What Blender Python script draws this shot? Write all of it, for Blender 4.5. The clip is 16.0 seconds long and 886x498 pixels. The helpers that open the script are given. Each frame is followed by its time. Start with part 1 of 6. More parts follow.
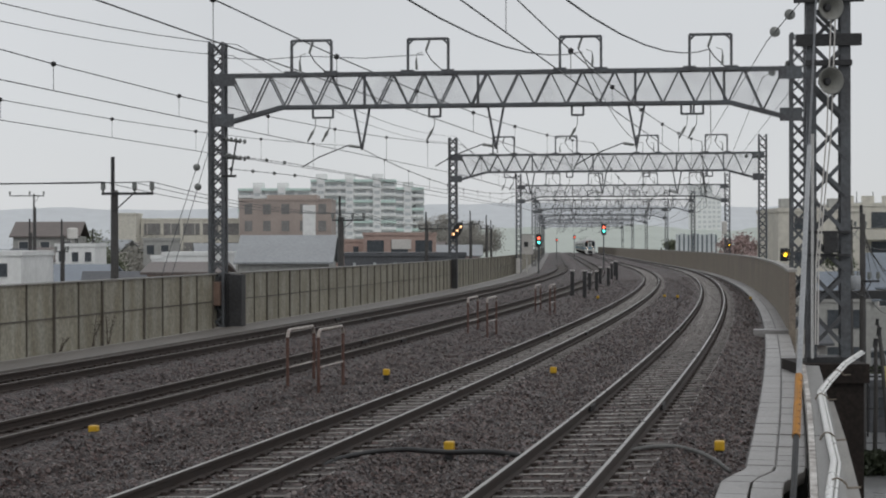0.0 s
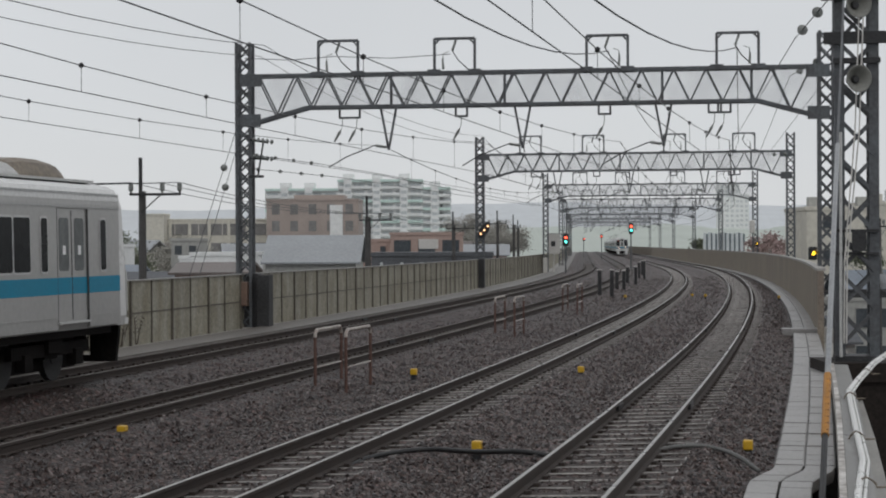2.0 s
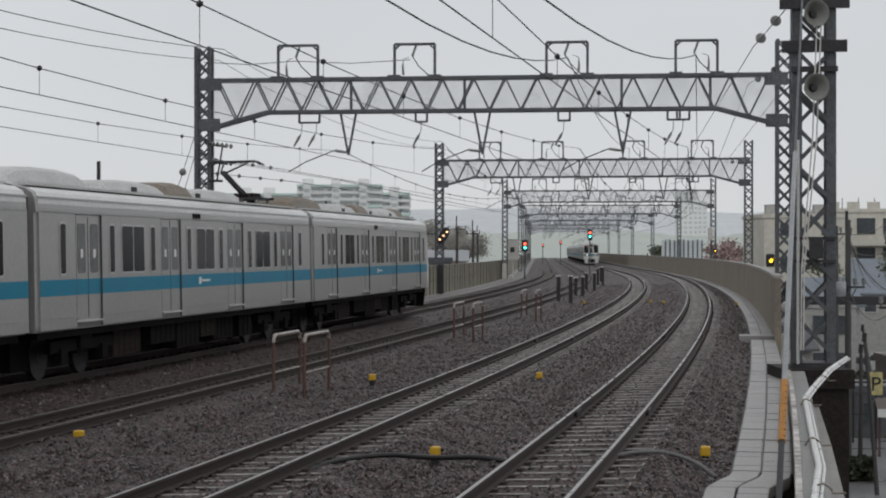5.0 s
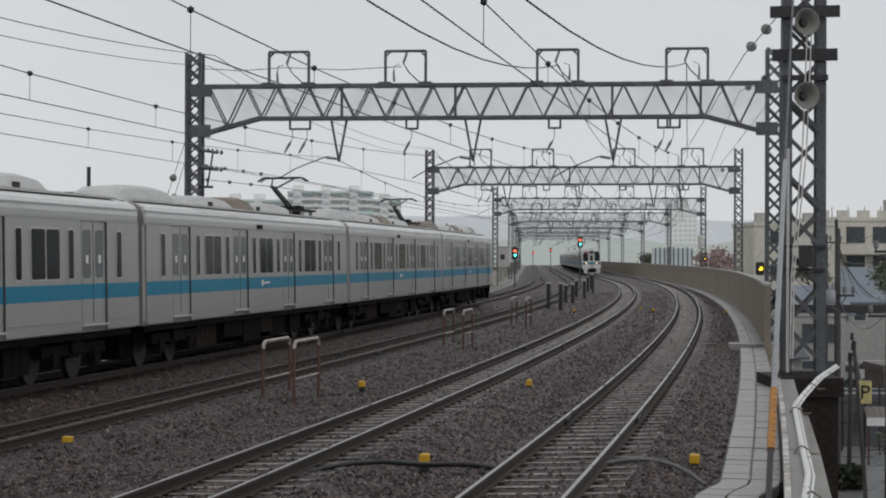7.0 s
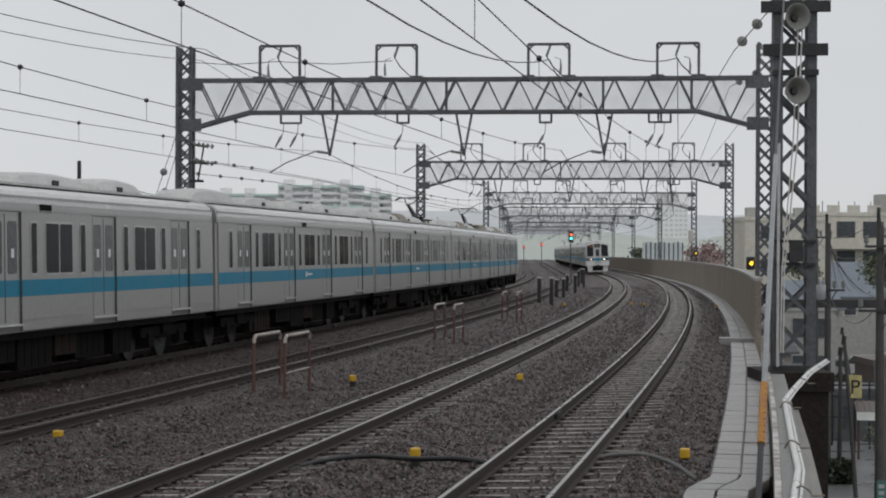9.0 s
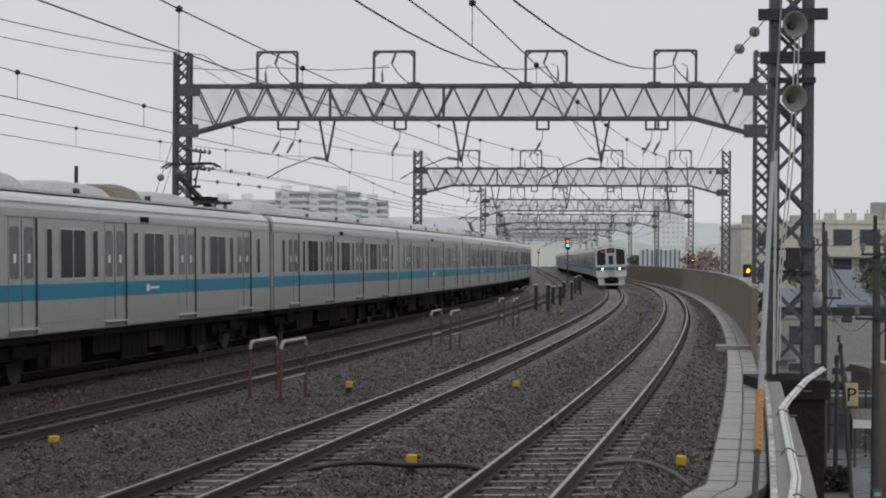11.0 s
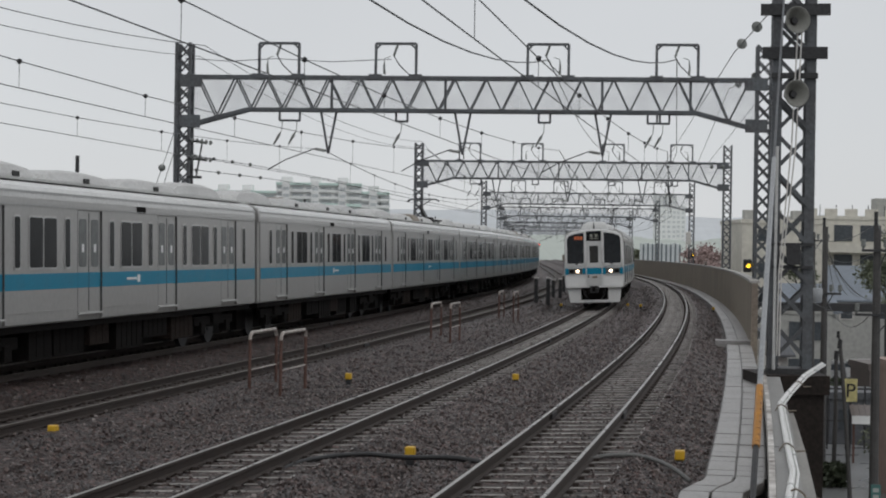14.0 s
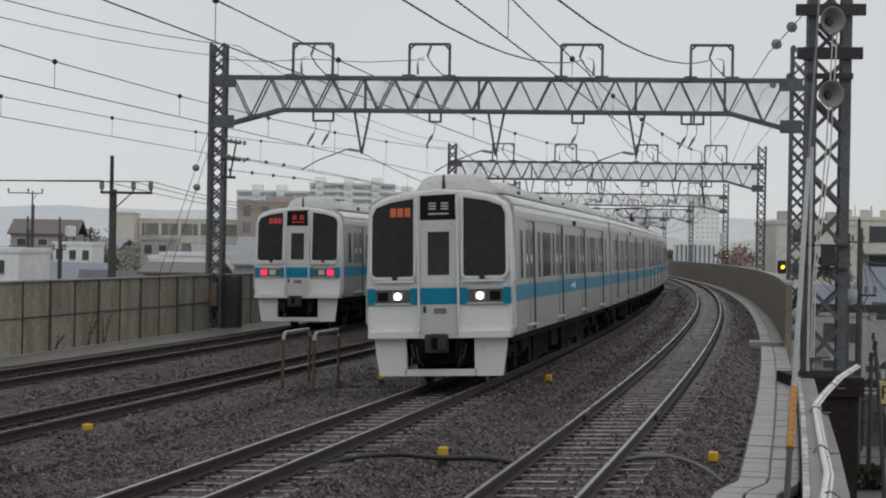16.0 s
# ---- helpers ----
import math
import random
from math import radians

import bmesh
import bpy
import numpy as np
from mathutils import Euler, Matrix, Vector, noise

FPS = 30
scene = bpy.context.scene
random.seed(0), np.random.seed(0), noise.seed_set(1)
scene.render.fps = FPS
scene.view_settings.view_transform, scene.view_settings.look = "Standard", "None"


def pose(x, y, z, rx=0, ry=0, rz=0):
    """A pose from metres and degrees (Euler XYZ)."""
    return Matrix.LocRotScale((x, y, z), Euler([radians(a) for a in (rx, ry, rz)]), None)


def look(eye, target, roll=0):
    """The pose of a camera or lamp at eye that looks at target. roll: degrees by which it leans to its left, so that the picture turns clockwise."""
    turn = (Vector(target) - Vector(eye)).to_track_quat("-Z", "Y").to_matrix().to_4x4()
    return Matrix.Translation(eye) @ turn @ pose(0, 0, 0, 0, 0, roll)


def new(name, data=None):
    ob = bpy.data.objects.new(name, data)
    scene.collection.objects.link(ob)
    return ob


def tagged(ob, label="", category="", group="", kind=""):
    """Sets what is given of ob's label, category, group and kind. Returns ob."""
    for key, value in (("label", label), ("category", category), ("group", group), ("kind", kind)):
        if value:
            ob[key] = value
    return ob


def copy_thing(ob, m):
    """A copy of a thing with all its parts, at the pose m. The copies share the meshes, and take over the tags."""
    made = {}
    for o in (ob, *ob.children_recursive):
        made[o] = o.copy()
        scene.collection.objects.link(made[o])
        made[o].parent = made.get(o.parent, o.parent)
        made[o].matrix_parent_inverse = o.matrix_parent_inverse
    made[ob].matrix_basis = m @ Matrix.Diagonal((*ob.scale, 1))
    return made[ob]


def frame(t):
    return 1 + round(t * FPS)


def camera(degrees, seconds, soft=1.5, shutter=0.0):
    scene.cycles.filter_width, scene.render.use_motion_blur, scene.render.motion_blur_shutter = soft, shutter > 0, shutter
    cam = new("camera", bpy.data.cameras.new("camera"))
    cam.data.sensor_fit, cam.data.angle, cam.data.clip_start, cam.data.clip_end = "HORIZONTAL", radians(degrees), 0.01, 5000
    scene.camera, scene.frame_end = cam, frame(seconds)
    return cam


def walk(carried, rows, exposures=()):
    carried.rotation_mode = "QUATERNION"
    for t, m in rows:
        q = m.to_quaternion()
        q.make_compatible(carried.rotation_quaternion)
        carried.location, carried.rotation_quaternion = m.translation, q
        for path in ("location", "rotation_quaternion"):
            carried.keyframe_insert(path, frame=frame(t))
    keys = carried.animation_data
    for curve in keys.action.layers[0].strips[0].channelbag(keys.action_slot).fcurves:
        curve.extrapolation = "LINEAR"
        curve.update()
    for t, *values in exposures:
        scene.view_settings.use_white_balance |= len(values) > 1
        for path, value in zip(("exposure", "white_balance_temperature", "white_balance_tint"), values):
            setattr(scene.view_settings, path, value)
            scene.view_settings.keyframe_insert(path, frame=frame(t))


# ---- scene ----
# A railway viaduct on a wet day. Rail tops are at z = 0; the eye stands at the platform's end.
EYE = (0.0, 0.0, 2.65)
cam = camera(29.5, 16.0, soft=2.0)
TURNS = [  # seconds, yaw, pitch, roll: a hand-held camera that only turns
    (0.0, 0.000, -0.135, 0.120), (0.5, -0.020, -0.095, 0.142), (1.0, 0.180, 0.104, -0.043), (1.5, 0.638, -0.008, 0.261),
    (2.0, 0.920, -0.144, 0.286), (2.5, 0.874, 0.059, -0.005), (3.0, 0.638, -0.140, 0.013), (3.5, 0.340, 0.081, 0.134),
    (4.0, -0.135, -0.241, 0.025), (4.5, -0.374, -0.113, 0.013), (7.0, -0.802, 0.280, -0.196), (7.5, -0.979, 0.157, -0.263),
    (8.0, -1.115, 0.153, -0.055), (8.5, -1.470, -0.100, -0.219), (9.0, -1.113, 0.089, -0.252), (11.5, -1.318, 0.315, -0.536),
    (12.0, -1.376, 0.282, -0.638), (12.5, -1.237, 0.134, -0.650), (13.0, -1.179, 0.010, -0.686), (13.5, -0.909, 0.085, -0.872),
    (14.0, -1.206, 0.057, -0.911), (14.5, -0.988, -0.001, -0.846), (15.0, -0.852, 0.056, -0.930), (15.5, -0.433, -0.080, -0.922),
    (16.0, -0.079, 0.052, -1.037)]
walk(cam, [(t, pose(*EYE, 90 + p, r, y)) for t, y, p, r in TURNS])

# ---- sky and light: rain clouds all over
world = bpy.data.worlds.new("overcast")
scene.world = world
world.use_nodes = True
wn = world.node_tree
wn.nodes.clear()
w_out = wn.nodes.new("ShaderNodeOutputWorld")
w_bg = wn.nodes.new("ShaderNodeBackground")
w_sky = wn.nodes.new("ShaderNodeTexSky")
w_sky.sky_type, w_sky.sun_disc = "NISHITA", False
w_sky.sun_elevation, w_sky.sun_rotation = radians(55), radians(200)
w_scale = wn.nodes.new("ShaderNodeVectorMath")
w_scale.operation = "SCALE"
w_scale.inputs["Scale"].default_value = 0.06
w_mix = wn.nodes.new("ShaderNodeMix")
w_mix.data_type = "RGBA"
w_mix.inputs["Factor"].default_value = 0.9
w_mix.inputs[7].default_value = (0.685, 0.70, 0.72, 1)
wn.links.new(w_sky.outputs["Color"], w_scale.inputs[0])
wn.links.new(w_scale.outputs[0], w_mix.inputs[6])
w_co, w_ns, w_mr, w_mul = (wn.nodes.new(k) for k in ("ShaderNodeTexCoord", "ShaderNodeTexNoise", "ShaderNodeMapRange", "ShaderNodeVectorMath"))
w_ns.inputs["Scale"].default_value, w_ns.inputs["Detail"].default_value = 3.0, 4
w_mr.inputs[3].default_value, w_mr.inputs[4].default_value = 0.9, 1.1
w_mul.operation = "SCALE"
wn.links.new(w_co.outputs["Generated"], w_ns.inputs["Vector"])
wn.links.new(w_ns.outputs["Fac"], w_mr.inputs[0])
wn.links.new(w_mix.outputs[2], w_mul.inputs[0])
wn.links.new(w_mr.outputs[0], w_mul.inputs["Scale"])
wn.links.new(w_mul.outputs[0], w_bg.inputs["Color"])
wn.links.new(w_bg.outputs[0], w_out.inputs[0])
w_bg.inputs["Strength"].default_value = 1.0
sun = new("sun", bpy.data.lights.new("sun", "SUN"))
sun.data.energy, sun.data.angle, sun.data.color = 0.5, radians(40), (1.0, 0.97, 0.93)
sun.matrix_world = look((20, -30, 70), (0, 20, 0))

# ---- materials
def mat(name, color, rough=0.6, metal=0.0, var=0.25, scale=3.0, fine=40.0, bump=0.0, dirt=None, spread=0.0, emit=None, spec=0.5, stretch=1.0):
    """A surface with grain at two scales; dirt: a second colour in patches; spread: change from piece to piece."""
    m = bpy.data.materials.new(name)
    m.use_nodes = True
    nt = m.node_tree
    b = nt.nodes["Principled BSDF"]
    b.inputs["Roughness"].default_value, b.inputs["Metallic"].default_value = rough, metal
    b.inputs["Specular IOR Level"].default_value = spec
    N, L = nt.nodes.new, nt.links.new
    tc = N("ShaderNodeTexCoord")
    big, small = N("ShaderNodeTexNoise"), N("ShaderNodeTexNoise")
    for n, s in ((big, scale), (small, fine)):
        n.inputs["Scale"].default_value, n.inputs["Detail"].default_value = s, 5
        if stretch != 1.0 and n is big:
            mp = N("ShaderNodeMapping")
            mp.inputs["Scale"].default_value = (1, 1, stretch)
            L(tc.outputs["Object"], mp.inputs["Vector"])
            L(mp.outputs[0], n.inputs["Vector"])
        else:
            L(tc.outputs["Object"], n.inputs["Vector"])
    ramp = N("ShaderNodeValToRGB")
    c2 = dirt or tuple(c * (1 - var) for c in color)
    ramp.color_ramp.elements[0].position, ramp.color_ramp.elements[1].position = 0.35, 0.65
    ramp.color_ramp.elements[0].color, ramp.color_ramp.elements[1].color = (*c2, 1), (*color, 1)
    L(big.outputs["Fac"], ramp.inputs[0])
    mul = N("ShaderNodeMix")
    mul.data_type, mul.blend_type = "RGBA", "MULTIPLY"
    mul.inputs["Factor"].default_value = 1
    g = N("ShaderNodeMapRange")
    g.inputs[1].default_value, g.inputs[2].default_value = 0.3, 0.7
    g.inputs[3].default_value, g.inputs[4].default_value = 1 - var, 1 + var
    L(small.outputs["Fac"], g.inputs[0])
    L(ramp.outputs[0], mul.inputs[6])
    L(g.outputs[0], mul.inputs[7])
    col = mul.outputs[2]
    if spread:
        info, r, m2 = N("ShaderNodeObjectInfo"), N("ShaderNodeMapRange"), N("ShaderNodeMix")
        r.inputs[3].default_value, r.inputs[4].default_value = 1 - spread, 1 + spread
        m2.data_type, m2.blend_type = "RGBA", "MULTIPLY"
        m2.inputs["Factor"].default_value = 1
        L(info.outputs["Random"], r.inputs[0])
        L(col, m2.inputs[6])
        L(r.outputs[0], m2.inputs[7])
        col = m2.outputs[2]
    L(col, b.inputs["Base Color"])
    rr = N("ShaderNodeMapRange")
    rr.inputs[3].default_value, rr.inputs[4].default_value = max(0.02, rough - 0.12), min(1, rough + 0.12)
    L(big.outputs["Fac"], rr.inputs[0])
    L(rr.outputs[0], b.inputs["Roughness"])
    if bump:
        bp = N("ShaderNodeBump")
        bp.inputs["Strength"].default_value, bp.inputs["Distance"].default_value = min(1, bump), 0.02
        L(small.outputs["Fac"], bp.inputs["Height"])
        L(bp.outputs[0], b.inputs["Normal"])
    if emit:
        b.inputs["Emission Color"].default_value, b.inputs["Emission Strength"].default_value = (*emit[0], 1), emit[1]
    return m


def glass(name, color=(0.012, 0.0135, 0.015), gloss=0.06):
    m = mat(name, color, 0.1, 0, 0.2, 0.7, 6, spec=gloss)
    return m


def ballast_material():
    m = bpy.data.materials.new("ballast")
    m.use_nodes = True
    nt = m.node_tree
    N, L, b = nt.nodes.new, nt.links.new, nt.nodes["Principled BSDF"]
    tc, vor, big, mid = N("ShaderNodeTexCoord"), N("ShaderNodeTexVoronoi"), N("ShaderNodeTexNoise"), N("ShaderNodeTexNoise")
    vor.inputs["Scale"].default_value = 20
    big.inputs["Scale"].default_value, big.inputs["Detail"].default_value = 0.35, 6
    mid.inputs["Scale"].default_value, mid.inputs["Detail"].default_value = 9, 4
    for n in (vor, big, mid):
        L(tc.outputs["Object"], n.inputs["Vector"])
    sep, ramp = N("ShaderNodeSeparateColor"), N("ShaderNodeValToRGB")
    L(vor.outputs["Color"], sep.inputs[0])
    e = ramp.color_ramp.elements
    e[0].position, e[0].color = 0.0, (0.012, 0.0095, 0.009, 1)
    e[1].position, e[1].color = 1.0, (0.19, 0.16, 0.152, 1)
    k = e.new(0.5)
    k.color = (0.047, 0.036, 0.033, 1)
    k = e.new(0.78)
    k.color = (0.078, 0.058, 0.053, 1)
    L(sep.outputs[0], ramp.inputs[0])
    mix = N("ShaderNodeMix")
    mix.data_type, mix.blend_type = "RGBA", "MULTIPLY"
    mix.inputs["Factor"].default_value = 0.8
    tint = N("ShaderNodeValToRGB")
    tint.color_ramp.elements[0].position, tint.color_ramp.elements[1].position = 0.3, 0.7
    tint.color_ramp.elements[0].color, tint.color_ramp.elements[1].color = (0.72, 0.64, 0.6, 1), (1.1, 1.08, 1.08, 1)
    L(big.outputs["Fac"], tint.inputs[0])
    hue, red = N("ShaderNodeMix"), N("ShaderNodeMix")
    hue.data_type = red.data_type = "RGBA"
    red.blend_type = "MULTIPLY"
    red.inputs["Factor"].default_value = 1
    hue.inputs[6].default_value, hue.inputs[7].default_value = (1.25, 0.9, 0.86, 1), (0.88, 1.02, 1.06, 1)
    L(sep.outputs[1], hue.inputs["Factor"])
    L(ramp.outputs[0], red.inputs[6])
    L(hue.outputs[2], red.inputs[7])
    L(red.outputs[2], mix.inputs[6])
    L(tint.outputs[0], mix.inputs[7])
    # The attribute holds rust by the rails and shade painted over the left side.
    att, rust_shade = N("ShaderNodeAttribute"), N("ShaderNodeMix")
    att.attribute_name = "rust_shade"
    rust_shade.data_type, rust_shade.blend_type = "RGBA", "MULTIPLY"
    rust_shade.inputs[7].default_value = (0.42, 0.33, 0.29, 1)
    L(att.outputs["Fac"], rust_shade.inputs["Factor"])
    L(mix.outputs[2], rust_shade.inputs[6])
    L(rust_shade.outputs[2], b.inputs["Base Color"])
    b.inputs["Roughness"].default_value = 0.5
    b.inputs["Specular IOR Level"].default_value = 0.3
    bp = N("ShaderNodeBump")
    bp.inputs["Strength"].default_value, bp.inputs["Distance"].default_value = 1.0, 0.05
    L(vor.outputs["Distance"], bp.inputs["Height"])
    bp.invert = True
    L(bp.outputs[0], b.inputs["Normal"])
    return m


BALLAST = ballast_material()
CONCRETE = mat("concrete", (0.34, 0.33, 0.31), 0.6, 0, 0.2, 0.8, 20, 0.3)
SLEEPER = mat("sleeper_concrete", (0.37, 0.355, 0.335), 0.4, 0, 0.3, 2, 25, 0.3, dirt=(0.15, 0.133, 0.122), spread=0.2)
TROUGH = mat("trough_concrete", (0.31, 0.30, 0.295), 0.35, 0, 0.22, 1.5, 18, 0.3, dirt=(0.22, 0.21, 0.2), spread=0.07)
WALL = mat("wall_panel_concrete", (0.305, 0.29, 0.24), 0.7, 0, 0.25, 2.2, 9, 0.3, dirt=(0.21, 0.19, 0.14), spread=0.1, stretch=0.35)
PARAPET = mat("parapet_concrete", (0.255, 0.22, 0.165), 0.7, 0, 0.22, 0.8, 14, 0.3, dirt=(0.18, 0.145, 0.12), stretch=0.3)
RAIL_SIDE = mat("rusty_rail", (0.04, 0.028, 0.023), 0.75, 0.0, 0.3, 3, 40)
RAIL_TOP = mat("polished_rail", (0.40, 0.385, 0.365), 0.3, 0.9, 0.15, 1, 30)
RAIL_DULL = mat("dull_brown_rail_head", (0.17, 0.15, 0.135), 0.5, 0.5, 0.2, 1, 30)
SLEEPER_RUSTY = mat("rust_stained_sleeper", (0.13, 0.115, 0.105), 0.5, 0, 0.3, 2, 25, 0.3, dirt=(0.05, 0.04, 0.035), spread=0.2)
STEEL = mat("galvanised_steel", (0.125, 0.135, 0.145), 0.55, 0.4, 0.22, 1.2, 12, dirt=(0.09, 0.09, 0.095))
DARK_STEEL = mat("dark_steel", (0.05, 0.05, 0.052), 0.55, 0.4, 0.25, 1.5, 15)
RUST = mat("rusty_pipe", (0.13, 0.07, 0.055), 0.55, 0.2, 0.3, 6, 40)
PALE_PAINT = mat("worn_white_paint", (0.62, 0.6, 0.57), 0.4, 0, 0.15, 6, 40)
GUARD_TOP = mat("rubbed_pale_paint", (0.44, 0.415, 0.385), 0.4, 0, 0.3, 5, 40, dirt=(0.2, 0.15, 0.125))
YELLOW = mat("yellow_plastic", (0.60, 0.36, 0.02), 0.4, 0, 0.1, 8, 40)
BLACK = mat("black_rubber", (0.016, 0.016, 0.017), 0.5, 0, 0.2, 4, 40)
WIRE = mat("wire", (0.06, 0.065, 0.07), 0.5, 0.3, 0.2, 2, 20)
INSULATOR = mat("porcelain", (0.20, 0.21, 0.20), 0.25, 0, 0.2, 8, 30)
CAR_STEEL = mat("brushed_stainless", (0.40, 0.395, 0.385), 0.36, 0.5, 0.06, 0.8, 9)
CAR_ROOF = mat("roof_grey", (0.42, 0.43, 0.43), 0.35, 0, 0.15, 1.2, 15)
# The wet roof edge's sky highlight is put into this pale colour.
CAR_SHOULDER = mat("shoulder_highlight", (0.66, 0.66, 0.65), 0.22, 0.1, 0.08, 1, 12)
WINDSCREEN = glass("windscreen_glass", (0.02, 0.022, 0.025), 0.2)
FRAME_ALU = mat("bright_window_frame", (0.55, 0.55, 0.54), 0.35, 0.4, 0.06, 1, 12)
CAR_WHITE = mat("white_cab_paint", (0.66, 0.66, 0.65), 0.3, 0, 0.05, 2, 20)
CAR_BLUE = mat("blue_band", (0.002, 0.205, 0.335), 0.4, 0, 0.08, 2, 20, spec=0.25)
CAR_GLASS = glass("car_glass")
DOOR_PALE = mat("pale_gangway_door", (0.52, 0.52, 0.51), 0.35, 0.1, 0.06, 2, 20)
CAB_DOOR_GLASS = glass("gangway_door_glass", (0.05, 0.05, 0.048))
DOOR_GLASS = glass("door_glass", (0.16, 0.17, 0.17))
CAR_DARK = mat("dark_gap", (0.02, 0.02, 0.02), 0.6, 0, 0.2, 4, 30)
UNDER = mat("underframe_grime", (0.010, 0.0085, 0.008), 0.85, 0.0, 0.4, 3, 20, spec=0.12)
UNDER_BROWN = mat("brake_dust_brown", (0.028, 0.021, 0.018), 0.85, 0.0, 0.4, 3, 20, spec=0.12)
RUBBER = mat("door_rubber", (0.085, 0.085, 0.085), 0.8, 0, 0.2, 4, 30, spec=0.1)
AC_GREY = mat("air_conditioner_grey", (0.54, 0.54, 0.53), 0.45, 0, 0.15, 2, 20)
AC_BROWN = mat("grimy_cover", (0.20, 0.165, 0.125), 0.5, 0, 0.25, 1.5, 12)
STICKER = mat("white_sticker", (0.8, 0.8, 0.8), 0.4, 0, 0.05, 5, 30)
HEAD_LIT = mat("lit_headlamp", (0.9, 0.85, 0.7), 0.3, 0, 0, 1, 1, emit=((1.0, 0.74, 0.52), 6.0))
TAIL_LIT = mat("lit_tail_lamp", (0.6, 0.02, 0.06), 0.3, 0, 0, 1, 1, emit=((1.0, 0.02, 0.09), 1.3))
LED_ORANGE = mat("orange_display", (0.3, 0.07, 0.02), 0.4, 0, 0, 1, 1, emit=((1.0, 0.22, 0.06), 0.13))
LED_RED = mat("red_display", (0.3, 0.03, 0.02), 0.4, 0, 0, 1, 1, emit=((1.0, 0.05, 0.03), 0.16))
LED_WHITE = mat("white_display", (0.22, 0.22, 0.19), 0.4, 0, 0, 1, 1, emit=((0.9, 0.9, 0.75), 0.08))


# ---- mesh helpers
def part(name, bm, material, parent=None, label="", smooth=False):
    me = bpy.data.meshes.new(name)
    bm.to_mesh(me)
    bm.free()
    me.materials.append(material)
    if smooth:
        for p in me.polygons:
            p.use_smooth = True
    ob = new(name, me)
    if parent:
        ob.parent = parent
    if label:
        ob["label"] = label
    return ob


def thing(name, label, category, group="", kind="", m=None):
    ob = new(name)
    ob.empty_display_size = 0.2
    if m:
        ob.matrix_world = m
    return tagged(ob, label, category, group, kind)


def box(bm, x0, x1, y0, y1, z0, z1, bevel=0.0, m=None):
    vs = [bm.verts.new(((x0, x1)[i & 1], (y0, y1)[i >> 1 & 1], (z0, z1)[i >> 2])) for i in range(8)]
    fs = [bm.faces.new([vs[i] for i in q]) for q in ((0, 2, 3, 1), (4, 5, 7, 6), (0, 1, 5, 4), (2, 6, 7, 3), (0, 4, 6, 2), (1, 3, 7, 5))]
    if bevel:
        es = list({e for f in fs for e in f.edges})
        r = bmesh.ops.bevel(bm, geom=es, offset=bevel, segments=2, affect="EDGES", profile=0.5)
        vs = list({v for f in r["faces"] for v in f.verts} | {v for v in vs if v.is_valid})
    if m:
        bmesh.ops.transform(bm, matrix=m, verts=vs)
    return bm


def bar(bm, p, q, w, h=None, up=(0, 0, 1)):
    """A square bar from p to q."""
    p, q = Vector(p), Vector(q)
    h = h or w
    d = (q - p).normalized()
    u = Vector(up)
    if abs(d.dot(u)) > 0.98:
        u = Vector((1, 0, 0))
    s = d.cross(u).normalized()
    u = s.cross(d)
    vs = [bm.verts.new(e + s * (a * w / 2) + u * (b * h / 2)) for e in (p, q) for a, b in ((-1, -1), (1, -1), (1, 1), (-1, 1))]
    for f in ((3, 2, 1, 0), (4, 5, 6, 7), (0, 1, 5, 4), (1, 2, 6, 5), (2, 3, 7, 6), (3, 0, 4, 7)):
        bm.faces.new([vs[i] for i in f])
    return bm


def tube(bm, pts, r, n=8, caps=True):
    """A round pipe along points; r: one radius or one for each point."""
    pts = [Vector(p) for p in pts]
    rs = r if isinstance(r, (list, tuple)) else [r] * len(pts)
    rings = []
    for i, p in enumerate(pts):
        d = (pts[min(i + 1, len(pts) - 1)] - pts[max(i - 1, 0)]).normalized()
        u = Vector((0, 0, 1)) if abs(d.z) < 0.95 else Vector((1, 0, 0))
        s = d.cross(u).normalized()
        u = s.cross(d)
        rings.append([bm.verts.new(p + (s * math.cos(a) + u * math.sin(a)) * rs[i]) for a in (2 * math.pi * k / n for k in range(n))])
    for a, b in zip(rings[:-1], rings[1:]):
        for k in range(n):
            bm.faces.new((a[k], a[(k + 1) % n], b[(k + 1) % n], b[k]))
    if caps:
        bm.faces.new(rings[0][::-1])
        bm.faces.new(rings[-1])
    return bm


def loft(name, rings, material, parent=None, label="", closed=True, caps=True, smooth=False):
    """One mesh through rings of points."""
    n = len(rings[0])
    verts = [tuple(p) for r in rings for p in r]
    faces = []
    for i in range(len(rings) - 1):
        for k in range(n if closed else n - 1):
            a, b = i * n + k, i * n + (k + 1) % n
            faces.append((a, b, b + n, a + n))
    if caps and closed:
        faces += [tuple(range(n))[::-1], tuple(range((len(rings) - 1) * n, len(rings) * n))]
    me = bpy.data.meshes.new(name)
    me.from_pydata(verts, [], faces)
    bm = bmesh.new()
    bm.from_mesh(me)
    if closed:
        bmesh.ops.recalc_face_normals(bm, faces=bm.faces)
    bm.to_mesh(me)
    bm.free()
    me.materials.append(material)
    if smooth:
        for p in me.polygons:
            p.use_smooth = True
    ob = new(name, me)
    if parent:
        ob.parent = parent
    if label:
        ob["label"] = label
    return ob


def joined(*boxes):
    bm = bmesh.new()
    for b in boxes:
        box(bm, *b)
    return bm


# ---- the line's plan: one left-hand curve that eases into a straight; everything runs beside it
B0, B1, B2, YS = -3.05, 0.2300, -0.00041, 200.0


def line_x(y):
    q = min(y, YS)
    return B0 + B1 * q + B2 * q * q + (B1 + 2 * B2 * YS) * max(y - YS, 0)


